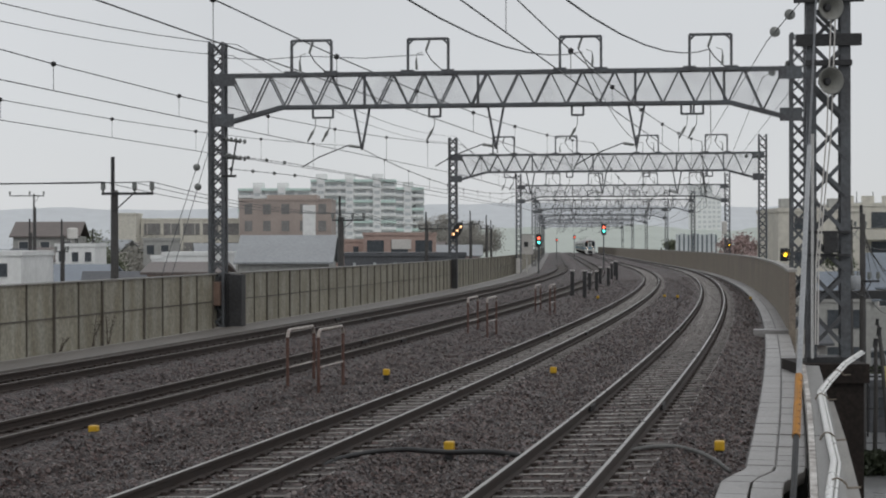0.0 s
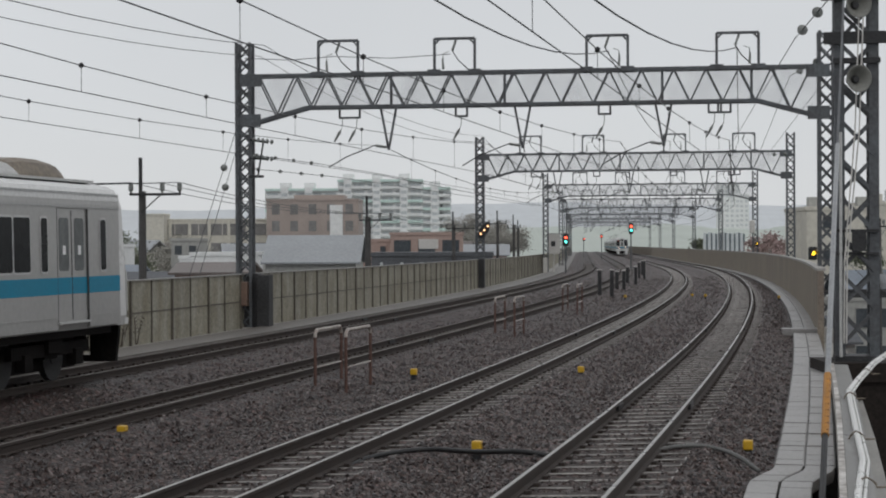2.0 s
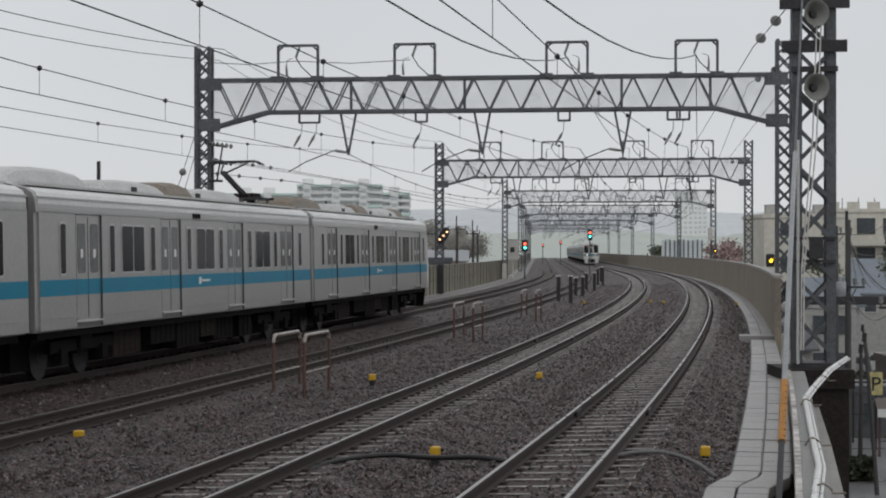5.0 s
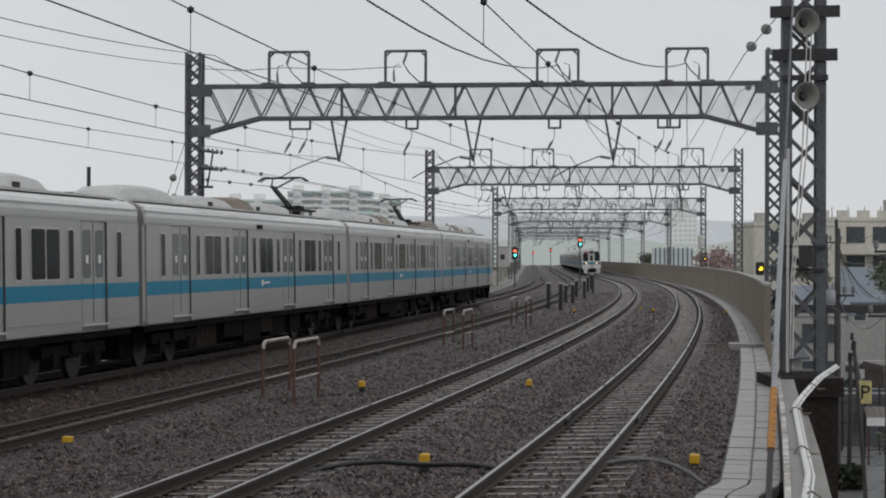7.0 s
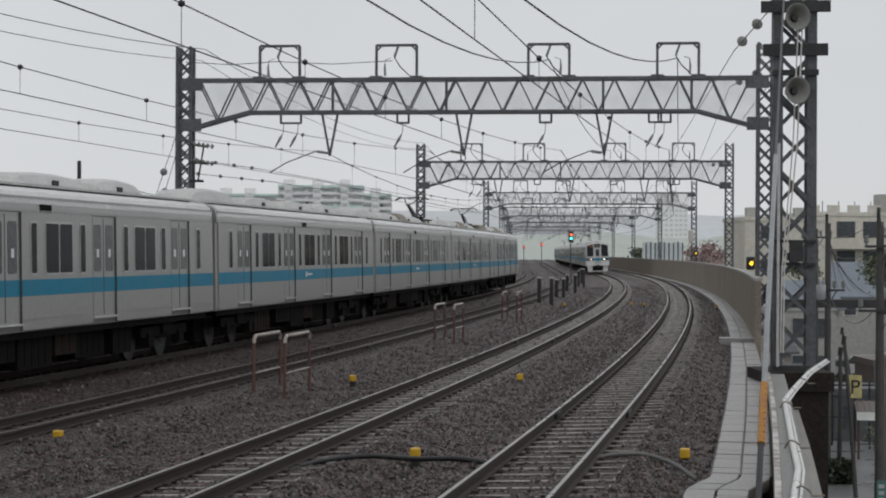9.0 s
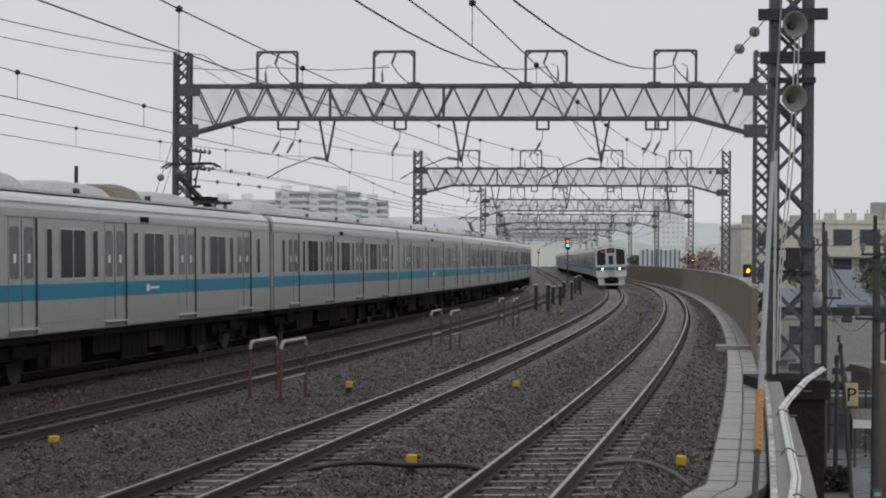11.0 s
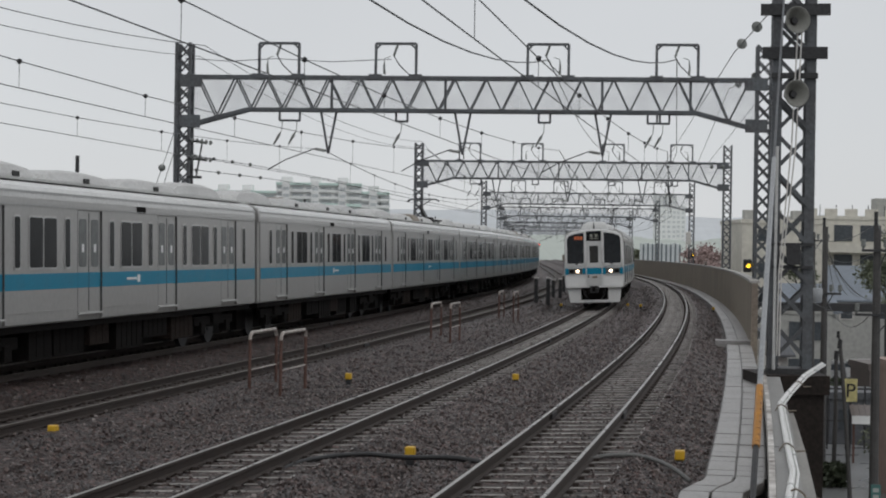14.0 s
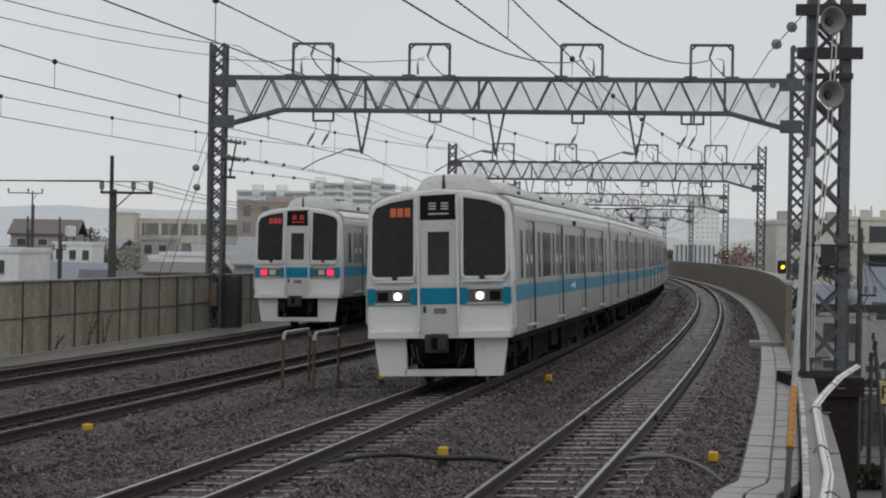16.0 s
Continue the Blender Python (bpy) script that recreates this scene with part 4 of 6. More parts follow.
# low kerb along the deck's edge with the white conduit, up to the anchor mast
KERB = mat("wet_kerb", (0.25, 0.245, 0.235), 0.35, 0, 0.2, 1.5, 20, 0.2)
kerb = thing("edge_kerb", "wet grey concrete edge beam of the viaduct", "kerb", kind="structure")
for i, (a, b) in enumerate(((6, 23.0), (23.06, 36.0))):
    sweep("kerb_stone", [(2.98, -0.9), (3.26, -0.9), (3.26, 0.10), (2.98, 0.10)], steps(a, b, 2), KERB, kerb)
sweep("painted_edge", [(2.90, -0.3), (2.975, -0.3), (2.975, 0.13), (2.90, 0.13)], steps(6, 36, 1.5), mat("flaked_white_edge", (0.62, 0.6, 0.57), 0.5, 0, 0.3, 3.5, 15, dirt=(0.16, 0.13, 0.11)), kerb, "edge angle with flaking white paint")


def conduit():
    t = thing("conduit", "white plastic conduit pair clamped along the concrete edge", "pipe")
    path = [(2.5, 11.0, 0.2), (3.7, 16.2, 0.2), (4.5, 19.4, 0.2), (5.09, 22.3, 0.2), (5.75, 25.5, 0.2), (6.35, 28.4, 0.2), (6.9, 30.2, 0.24), (7.9, 33.2, 0.34), (8.85, 35.6, 0.42)]
    white = mat("white_conduit", (0.72, 0.72, 0.70), 0.3, 0, 0.1, 2, 20)
    for k, r in ((0.0, 0.04), (0.066, 0.019)):
        bm = bmesh.new()
        tube(bm, [(x + k, y, z - 0.05 - (0.04 - r)) for x, y, z in path], r, 12)
        part("pipe", bm, white, t, smooth=True)
    for x, y in ((4.12, 17.6), (5.0, 21.9), (6.2, 27.6), (7.4, 31.6)):
        bm = bmesh.new()
        z = 0.2 if y < 29 else 0.29
        tube(bm, [(x - 0.1, y, z - 0.1), (x - 0.08, y, z - 0.06), (x - 0.045, y, z - 0.01), (x, y, z + 0.005), (x + 0.05, y, z - 0.02), (x + 0.095, y, z - 0.06), (x + 0.11, y, z - 0.1), (x + 0.24, y - 0.03, z - 0.09)], 0.012, 6)
        part("clamp", bm, AC_BROWN, t)


conduit()


def anchor_mast():
    """The heavy lattice mast on its pier, with stay, guard and loudspeakers."""
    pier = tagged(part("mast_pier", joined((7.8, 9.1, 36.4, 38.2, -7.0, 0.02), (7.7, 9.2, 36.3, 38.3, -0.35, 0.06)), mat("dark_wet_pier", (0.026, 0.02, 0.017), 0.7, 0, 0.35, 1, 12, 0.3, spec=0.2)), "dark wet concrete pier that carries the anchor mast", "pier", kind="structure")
    t = thing("anchor_mast", "heavy dark grey steel lattice anchor mast on a pier", "mast", m=pose(8.50, 37.2, 0.06, 0, 0, -9))
    w, d, top = 0.92, 0.8, 12.0
    for a in (-1, 1):
        for b in (-1, 1):
            x, y = a * w / 2, b * d / 2
            part("leg", joined((min(x, x - a * 0.2), max(x, x - a * 0.2), y - 0.012, y + 0.012, 0, top), (x - 0.012, x + 0.012, min(y, y - b * 0.2), max(y, y - b * 0.2), 0, top)), STEEL, t)
    n = 14
    for i in range(n):
        a, b = 0.3 + i * (top - 0.3) / n, 0.3 + (i + 1) * (top - 0.3) / n
        for y in (-d / 2, d / 2):
            for s in ((-1, 1) if y < 0 else ((1,) if i % 2 else (-1,))):
                bm = bmesh.new()
                bar(bm, (-s * (w / 2 - 0.06), y + 0.02 * s, a), (s * (w / 2 - 0.06), y + 0.02 * s, b), 0.03, 0.085)
                part("brace", bm, STEEL, t)
        for x in (-w / 2, w / 2):
            s = 1 if i % 2 else -1
            bm = bmesh.new()
            bar(bm, (x, -s * (d / 2 - 0.05), a), (x, s * (d / 2 - 0.05), b), 0.03, 0.06)
            part("brace", bm, STEEL, t)
    for z, e, h in ((7.05, 0.7, 0.26), (6.55, 0.5, 0.12), (8.0, 0.75, 0.25), (2.35, 0.45, 0.06), (2.85, 0.45, 0.06)):
        part("cross_arm", joined((-e, e, -d / 2 - 0.12, -d / 2 - 0.02, z - h / 2, z + h / 2)), DARK_STEEL, t)
    part("switch_box", joined((-0.12, 0.18, -d / 2 - 0.2, -d / 2 - 0.02, 2.4, 2.82)), DARK_STEEL, t)
    part("base_shoe", joined((-0.48, 0.48, -0.46, 0.46, 0.0, 0.12)), DARK_STEEL, t)
    bm = bmesh.new()
    tube(bm, [(-0.35, -0.5, 5.0), (-0.36, -0.5, 0.1)], 0.035, 8)
    part("down_pipe", bm, AC_GREY, t)
    for k in (0.0, 0.09):
        bm = bmesh.new()
        tube(bm, [(0.05 + k, -0.55, 7.6), (-0.05 + k, -0.56, 5.0), (-0.28 + k * 0.6, -0.55, 2.2), (-0.3 + k * 0.6, -0.55, 0.4)], 0.018, 6)
        part("hanging_cord", bm, PALE_PAINT, t)
    return t


anchor_mast()


def loudspeaker(z):
    t = thing("loudspeaker", "round grey horn loudspeaker fixed to the anchor mast", "loudspeaker", "horn loudspeakers", m=pose(8.33, 36.55, z, 0, 0, 13))
    prof = [(0.05, 0.20), (0.06, 0.05), (0.13, -0.05), (0.22, -0.16), (0.285, -0.22), (0.30, -0.235), (0.28, -0.235), (0.2, -0.15), (0.11, -0.04), (0.03, 0.0)]
    n = 24
    loft("horn", [[(r * math.cos(2 * math.pi * k / n), y, r * math.sin(2 * math.pi * k / n)) for k in range(n)] for r, y in prof], mat("speaker_grey", (0.22, 0.22, 0.20), 0.45) if "SPK" not in CACHE else CACHE["SPK"], t, caps=True, smooth=True)
    CACHE["SPK"] = t.children[0].data.materials[0]
    bm = bmesh.new()
    tube(bm, [(0, -0.1, 0), (0, 0.0, 0)], [0.07, 0.1], 16)
    part("driver_cone", bm, DARK_STEEL, t)
    part("bracket", joined((-0.05, 0.05, 0.12, 0.3, -0.05, 0.05)), DARK_STEEL, t)


for z in (7.78, 6.18):
    loudspeaker(z)


def guy_stay():
    t = thing("guy_stay", "steel stay of the anchor mast with an orange guard", "guy stay")
    b, e = Vector((3.5, 16.9, -0.2)), Vector((8.25, 36.9, 9.3))
    bm = bmesh.new()
    tube(bm, [b, e], 0.02, 6)
    part("stay_rod", bm, STEEL, t)
    bm = bmesh.new()
    tube(bm, [b.lerp(e, 0.138), b.lerp(e, 0.46)], 0.034, 10)
    part("stay_sleeve", bm, mat("zinc_sleeve", (0.33, 0.34, 0.35), 0.35, 0.6, 0.15, 2, 20), t)
    bm = bmesh.new()
    tube(bm, [b.lerp(e, 0.078), b.lerp(e, 0.138)], 0.045, 12)
    part("guard", bm, mat("orange_guard", (0.40, 0.17, 0.015), 0.45, 0, 0.15, 4, 20), t, "orange plastic guard with worn dark lettering")
    bm = bmesh.new()
    for i in range(9):
        u = 0.083 + i * 0.0062
        p = b.lerp(e, u)
        box(bm, p.x - 0.022, p.x + 0.022, p.y - 0.06, p.y - 0.035, p.z - 0.022, p.z + 0.022)
    part("worn_lettering", bm, RUST, t)
    bm = bmesh.new()
    tube(bm, [b, b.lerp(e, 0.078)], 0.034, 10)
    part("turnbuckle", bm, DARK_STEEL, t)


guy_stay()


# ---- signals
def lit(name, c, s):
    return mat(name, tuple(0.4 * k for k in c), 0.3, 0, 0, 1, 1, emit=(c, s))


SIG_RED, SIG_GREEN, SIG_AMBER, SIG_WARM = lit("red_aspect", (1, 0.1, 0.05), 5), lit("green_aspect", (0.1, 0.9, 0.8), 4), lit("amber_aspect", (1, 0.6, 0.03), 3), lit("warm_aspect", (1, 0.55, 0.25), 3.5)


def colour_signal(x, y, z, lamps, pole=True, s=1.0, yaw=4):
    t = thing("railway_signal", "black colour-light railway signal with lit aspects", "railway signal", "signals along the line", m=pose(x, y, z, 0, 0, yaw))
    h = 0.42 * s * len(lamps)
    bm = bmesh.new()
    box(bm, -0.26 * s, 0.26 * s, 0, 0.18, -h / 2 - 0.2 * s, h / 2 + 0.2 * s, 0.05)
    part("backboard", bm, BLACK, t)
    for i, m in enumerate(lamps):
        zz = h / 2 - 0.21 * s - 0.42 * s * i
        bm = bmesh.new()
        tube(bm, [(0, -0.03, zz), (0, 0.02, zz)], 0.12 * s, 14)
        part("lens", bm, m, t)
        bm = bmesh.new()
        n = 10
        pts = [[(0.18 * s * math.cos(a), yy, zz + 0.18 * s * math.sin(a)) for a in (math.pi * k / n for k in range(n + 1))] for yy in (-0.25, 0.0)]
        bm.free()
        loft("hood", pts, BLACK, t, closed=False, caps=False)
    if pole:
        bm = bmesh.new()
        tube(bm, [(0, 0.2, h / 2), (0, 0.2, -z - 0.3)], 0.07, 8)
        part("pole", bm, STEEL, t)
    return t


colour_signal(9.7, 170.5, 3.1, [SIG_RED, SIG_GREEN])
colour_signal(17.6, 184.0, 4.35, [SIG_RED, SIG_GREEN])
colour_signal(25.0, 320.0, 4.1, [SIG_RED], s=0.9)
colour_signal(22.3, 330.0, 3.6, [SIG_RED], s=0.8)
colour_signal(11.62, 57.15, 2.3, [SIG_AMBER], pole=False, s=0.55)
colour_signal(28.6, 168.18, 2.6, [SIG_AMBER], pole=False, s=0.5)


def repeater_signal():
    t = thing("repeater_signal", "black oval repeater signal with three lit lamps in a slant", "railway signal", m=pose(0.95, 112.45, 3.62, 0, 0, 4))
    n = 20
    loft("disc", [[(0.34 * math.cos(a) * 1.0 + 0.22 * math.sin(a), yy, 0.56 * math.sin(a)) for a in (2 * math.pi * k / n for k in range(n))] for yy in (0, 0.12)], BLACK, t)
    for k in (-1, 0, 1):
        bm = bmesh.new()
        tube(bm, [(k * 0.24, -0.03, k * 0.25), (k * 0.24, 0.02, k * 0.25)], 0.06, 12)
        part("lens", bm, SIG_WARM, t)
    part("bracket", joined((-0.3, 0.08, 0.1, 0.4, -0.1, 0.1)), DARK_STEEL, t)


repeater_signal()


def simple_box(name, label, category, dims, m, material, bevel=0.02):
    bm = bmesh.new()
    box(bm, *dims, bevel)
    ob = part(name, bm, material)
    ob.matrix_world = m
    return tagged(ob, label, category)


ROOF_PALE = mat("pale_cap", (0.5, 0.52, 0.5), 0.5)

# cabinets and plates at the masts
simple_box("relay_case", "tall dark steel relay case by the wall", "cabinet", (-0.22, 0.22, -0.3, 0.3, -0.3, 1.62), pose(-7.28, 59.6, 0, 0, 0, -8), DARK_STEEL)
simple_box("junction_box", "brown-grey junction box on the portal mast", "junction box", (-0.25, 0.25, -0.14, 0.14, -0.42, 0.42), pose(-8.1, 59.35, 0.95, 0, 0, -6), mat("brown_box", (0.2, 0.13, 0.1), 0.5))
simple_box("mast_cabinet", "dark steel cabinet around the mast foot", "cabinet", (-0.55, 0.5, -0.3, 0.3, -0.3, 1.66), pose(-8.0, 60.0, 0, 0, 0, -6), DARK_STEEL)
simple_box("distance_post", "small white post by the wall", "post", (-0.05, 0.05, -0.05, 0.05, -0.28, 0.35), pose(-8.7, 56.9, 0, 0, 0, 0), PALE_PAINT)
simple_box("mast_sleeve", "dark steel sleeve at the portal mast's foot", "mast sleeve", (-0.3, 0.3, -0.3, 0.3, -0.3, 1.7), pose(0.68, 113.0, 0, 0, 0, -8), DARK_STEEL)
simple_box("mast_plate", "white marker plate on a portal mast", "plate", (-0.22, 0.22, -0.06, 0.06, -0.7, 0.7), pose(28.5, 168.1, 0.5, 0, 0, 0), PALE_PAINT)
simple_box("mast_lamp", "white cylinder-like unit on a portal mast", "fixture", (-0.25, 0.25, -0.25, 0.25, -0.65, 0.65), pose(28.15, 168.3, 4.3, 0, 0, 0), PALE_PAINT, 0.1)
simple_box("mast_band", "white painted band on a portal mast's foot", "marker band", (-0.28, 0.28, -0.28, 0.28, -0.3, 1.3), pose(7.69, 171.0, 0, 0, 0, 0), PALE_PAINT)
t = thing("signal_cabinet", "white lineside cabinet on a post by the wall", "cabinet", m=pose(8.6, 172.6, 0))
part("post", joined((-0.07, 0.07, -0.07, 0.07, -0.3, 1.7)), PALE_PAINT, t)
part("case", joined((-0.62, 0.62, -0.5, 0.5, 1.7, 3.7)), PALE_PAINT, t)
part("case_roof", joined((-0.68, 0.68, -0.56, 0.56, 3.7, 3.78)), ROOF_PALE, t)
simple_box("hut_sign", "dark sign on the white cabinet", "sign", (-0.22, 0.22, -0.02, 0.02, -0.26, 0.26), pose(8.5, 172.085, 2.7, 0, 0, 0), DARK_STEEL, 0.005)

# ---- overhead line: straight spans from portal to portal
PORTAL_Y = [3.0, 58.6, 111.5, 169.8, 225.0, 281.0, 337.0]


def span_wire(bm, off, z, sag, r, i, near=None, n=14):
    a, b = at(PORTAL_Y[i], off if near is None or i else near, z), at(PORTAL_Y[i + 1], off, z)
    pts = []
    for k in range(n + 1):
        u = k / n
        p = a.lerp(b, u)
        p.z -= 4 * sag * u * (1 - u)
        pts.append(p)
    tube(bm, pts, r, 6)
    return pts


def overhead_line():
    for off, near in zip(WIRE_AT, (-12.3, -8.7, -4.0, -0.45)):
        t = thing("overhead_line", "dark copper contact wire and messenger wire with droppers", "overhead line", "overhead lines")
        for i in range(len(PORTAL_Y) - 1):
            r = 0.009 if i == 0 else 0.015
            bm = bmesh.new()
            low = span_wire(bm, off, 5.16, 0.02, r, i, near, 10)
            part("contact_wire", bm, WIRE, t)
            bm = bmesh.new()
            high = span_wire(bm, off, 6.24, 0.70, r, i, near, 10)
            part("messenger_wire", bm, WIRE, t)
            if i < 3:
                for k in range(1, 10):
                    u = low[k]
                    v = high[k]
                    bm = bmesh.new()
                    tube(bm, [u, v], 0.005, 4)
                    d = part("dropper", bm, WIRE, t)
                    bm = bmesh.new()
                    bmesh.ops.create_icosphere(bm, subdivisions=1, radius=0.05, matrix=Matrix.Translation(v))
                    part("clip", bm, DARK_STEEL, d)


overhead_line()


def feeder(off, z, sag, r, near=None, later=0.8):
    t = thing("feeder_wire", "sagging dark feeder wire between the portals", "feeder wire", "feeder wires")
    for i in range(len(PORTAL_Y) - 1):
        bm = bmesh.new()
        span_wire(bm, off, z, sag if i == 0 else later, r * (1 if i == 0 else 0.9), i, near)
        part("wire", bm, WIRE, t)


for off, z, sag, r, near in ((-4.2, 9.45, 2.04, 0.02, -4.4), (0.28, 9.45, 2.1, 0.02, -2.9), (-16.97, 9.6, 1.3, 0.012, -16.97), (-16.8, 10.0, 1.27, 0.014, -16.8)):
    feeder(off, z, sag, r, near)


def cross_feeder(i):
    """A bonding wire from the mast's head over the frames on the beam."""
    a, b = (Vector((*p, 0)) for p in PORTALS[i])
    bm = bmesh.new()
    pts = []
    for f in (0.0, 0.08, 0.161, 0.26, 0.364):
        p = a.lerp(b, f)
        pts.append((p.x, p.y - 0.05, 9.32 - (0.1 if f in (0.08, 0.26) else 0)))
    tube(bm, pts, 0.014, 6)
    tagged(part("bonding_wire", bm, WIRE), "thin bonding wire over the portal's frames", "wire")


cross_feeder(0)


def insulator_string(bm, a, b, n, r=0.13):
    a, b = Vector(a), Vector(b)
    d = (b - a).normalized()
    for k in range(n):
        p = a.lerp(b, (k + 0.5) / n)
        tube(bm, [p - d * 0.05, p - d * 0.02, p + d * 0.03, p + d * 0.07], [0.03, r, r * 0.9, 0.03], 12)
    return bm


def end_tension(a, b, far, discs, r=0.13):
    """A wire drawn to a mast over a chain of porcelain discs."""
    t = thing("anchored_wire", "wire drawn to the mast over porcelain disc insulators", "anchored wire", "anchored wires")
    bm = bmesh.new()
    tube(bm, [a, b, far], 0.012, 6)
    part("wire", bm, WIRE, t)
    a, b = Vector(a), Vector(b)
    for k in range(discs):
        u = (k + 0.3) / discs
        bm = bmesh.new()
        p, q = a.lerp(b, u), a.lerp(b, u + 0.1)
        insulator_string(bm, p, q, 1, r)
        part("insulator_disc", bm, INSULATOR, t)


end_tension((8.15, 37.0, 8.3), (7.9, 41.0, 7.6), (16.4, 110.0, 8.0), 3)
end_tension((12.0, 57.3, 8.9), (11.4, 60.0, 8.6), (18.4, 110.3, 7.2), 2)
end_tension((-7.9, 59.6, 5.9), (-5.6, 63.0, 5.7), (4.4, 112.0, 5.6), 4, 0.07)
end_tension((-7.9, 59.6, 5.4), (-5.2, 63.5, 5.25), (4.4, 112.0, 5.2), 4, 0.07)
end_tension((20.9, 110.3, 8.5), (18.7, 106.0, 8.2), (12.2, 57.6, 8.3), 2)


def ball_stay():
    t = thing("guyed_stay", "guy wires of the portal mast with round insulators", "guy stay")
    for a, b, us in (((-8.25, 59.5, 6.8), (-10.4, 57.0, -1.0), 0.18), ((-8.25, 59.5, 6.1), (-10.2, 57.2, -1.6), 0.18)):
        bm = bmesh.new()
        tube(bm, [a, b], 0.012, 5)
        part("wire", bm, WIRE, t)
        bm = bmesh.new()
        bmesh.ops.create_icosphere(bm, subdivisions=2, radius=0.13, matrix=Matrix.Translation(Vector(a).lerp(Vector(b), us)))
        part("ball_insulator", bm, INSULATOR, t)


ball_stay()


def mast_arm():
    """The small bracket with insulators on the left mast of the first portal."""
    t = thing("mast_bracket", "steel bracket with insulators on the portal mast", "bracket", m=pose(-7.99, 59.5, 0, 0, 0, -6))
    bm = bmesh.new()
    bar(bm, (0.2, 0, 6.4), (0.85, 0, 6.3), 0.07)
    bar(bm, (0.2, 0, 5.75), (0.9, 0, 5.7), 0.07)
    bar(bm, (0.7, 0, 6.3), (0.5, 0, 5.1), 0.05)
    bar(bm, (0.2, 0, 5.1), (0.7, 0, 5.1), 0.09)
    part("arm", bm, DARK_STEEL, t)
    for z in (6.3, 5.7):
        bm = bmesh.new()
        insulator_string(bm, (0.3, -0.1, z + 0.12), (1.1, -0.1, z), 5, 0.09)
        part("insulator", bm, INSULATOR, t)


mast_arm()


# ---- utility poles beyond the wall
POLE = mat("weathered_pole", (0.075, 0.072, 0.07), 0.7, 0, 0.25, 1, 15)


def utility_pole(x, y, top, arms=(), r=0.15, tall=1.2):
    t = thing("utility_pole", "dark weathered utility pole with crossarm and insulators", "utility pole", "utility poles", m=pose(x, y, 0))
    bm = bmesh.new()
    tube(bm, [(0, 0, GROUND_Z), (0, 0, top - tall)], [r * 1.35, r], 10)
    part("pole", bm, POLE, t)
    bm = bmesh.new()
    tube(bm, [(-0.06, 0, top - tall - 0.6), (-0.06, 0, top)], 0.07, 8)
    part("top_rod", bm, DARK_STEEL, t)
    for z, a, b in arms:
        bm = bmesh.new()
        bar(bm, (a, -0.18, z), (b, -0.18, z), 0.09)
        bar(bm, (0, -0.18, z - 0.65), (b * 0.5, -0.18, z), 0.04)
        arm = part("crossarm", bm, DARK_STEEL, t)
        for x2 in (a + 0.05, 0.5 * (a + b) + 0.25, b - 0.05):
            bm = bmesh.new()
            tube(bm, [(x2, -0.18, z), (x2, -0.18, z + 0.1), (x2, -0.18, z + 0.16), (x2, -0.18, z + 0.4)], [0.03, 0.04, 0.09, 0.085], 8)
            part("insulator", bm, INSULATOR, arm)
    return t


utility_pole(-11.71, 60.0, 5.82, [(4.5, -0.42, 1.42)], 0.13, 1.2)
utility_pole(-5.95, 98.0, 5.5, [(4.1, -0.5, 1.4)], 0.17)
utility_pole(-1.46, 150.0, 5.6, [(4.1, -0.7, 2.2)], 0.17)
utility_pole(3.13, 190.0, 6.5, [(5.0, -1.0, 1.0)], 0.16)
utility_pole(5.2, 200.0, 6.2, [(4.6, -0.8, 0.8)], 0.15)
utility_pole(6.6, 230.0, 6.0, [], 0.15)
utility_pole(-36.4, 150.0, 7.3, [(7.1, -2.2, 0.9)], 0.14)
utility_pole(-35.8, 146.0, 5.0, [], 0.16)
utility_pole(-29.4, 130.0, 4.7, [(2.2, -0.5, 0.5)], 0.15)
utility_pole(-37.4, 180.0, 4.5, [], 0.15)
utility_pole(16.84, 60.0, 4.3, [(0.6, -0.8, 1.2), (2.9, -0.6, 0.6)], 0.13, 0.5)
utility_pole(18.7, 75.0, 4.4, [(1.0, -0.7, 0.7)], 0.12, 0.4)
utility_pole(15.2, 70.0, 3.0, [], 0.07, 0.3)
utility_pole(13.6, 56.0, -0.5, [], 0.06, 0.3)
utility_pole(24.2, 100.0, 4.5, [(3.6, -0.9, 0.9)], 0.14, 0.4)


def street_wire(pts, sag, r=0.014, n=12):
    bm = bmesh.new()
    for a, b in zip(pts[:-1], pts[1:]):
        a, b = Vector(a), Vector(b)
        ps = []
        for k in range(n + 1):
            u = k / n
            p = a.lerp(b, u)
            p.z -= 4 * sag * u * (1 - u)
            ps.append(p)
        tube(bm, ps, r, 5)
    return tagged(part("street_wire", bm, WIRE), "thin black electric wire between utility poles", "wire", "street wires")


for dx, dz in ((-0.37, 0.42), (0.75, 0.4), (1.37, 0.42)):
    street_wire([(-33.0, 40.0, 4.9 + dz * 0.3), (-11.71 + dx, 59.8, 4.5 + dz), (-5.95 + dx, 97.8, 4.1 + dz), (-1.46 + dx, 149.8, 4.1 + dz), (3.13 + dx, 189.8, 5.0 + dz)], 0.35)
street_wire([(16.84, 60, 2.9), (24.2, 100, 3.6)], 0.8)
for i in range(5):
    street_wire([(18.7, 75, 3.7 - 0.22 * i), (27.6 + 0.8 * i, 108, 0.3 - 0.1 * i)], 0.3 + 0.12 * i, 0.016)
street_wire([(24.2, 100, 3.9), (16.84, 60, 3.9), (14.6, 50, 4.0)], 0.5)
street_wire([(16.6, 60, 0.6), (18.7, 75, 1.0), (24.2, 100, 2.6)], 0.9)
street_wire([(16.2, 59.8, 0.6), (15.2, 70, 2.4), (18.7, 75, 3.6)], 0.6)

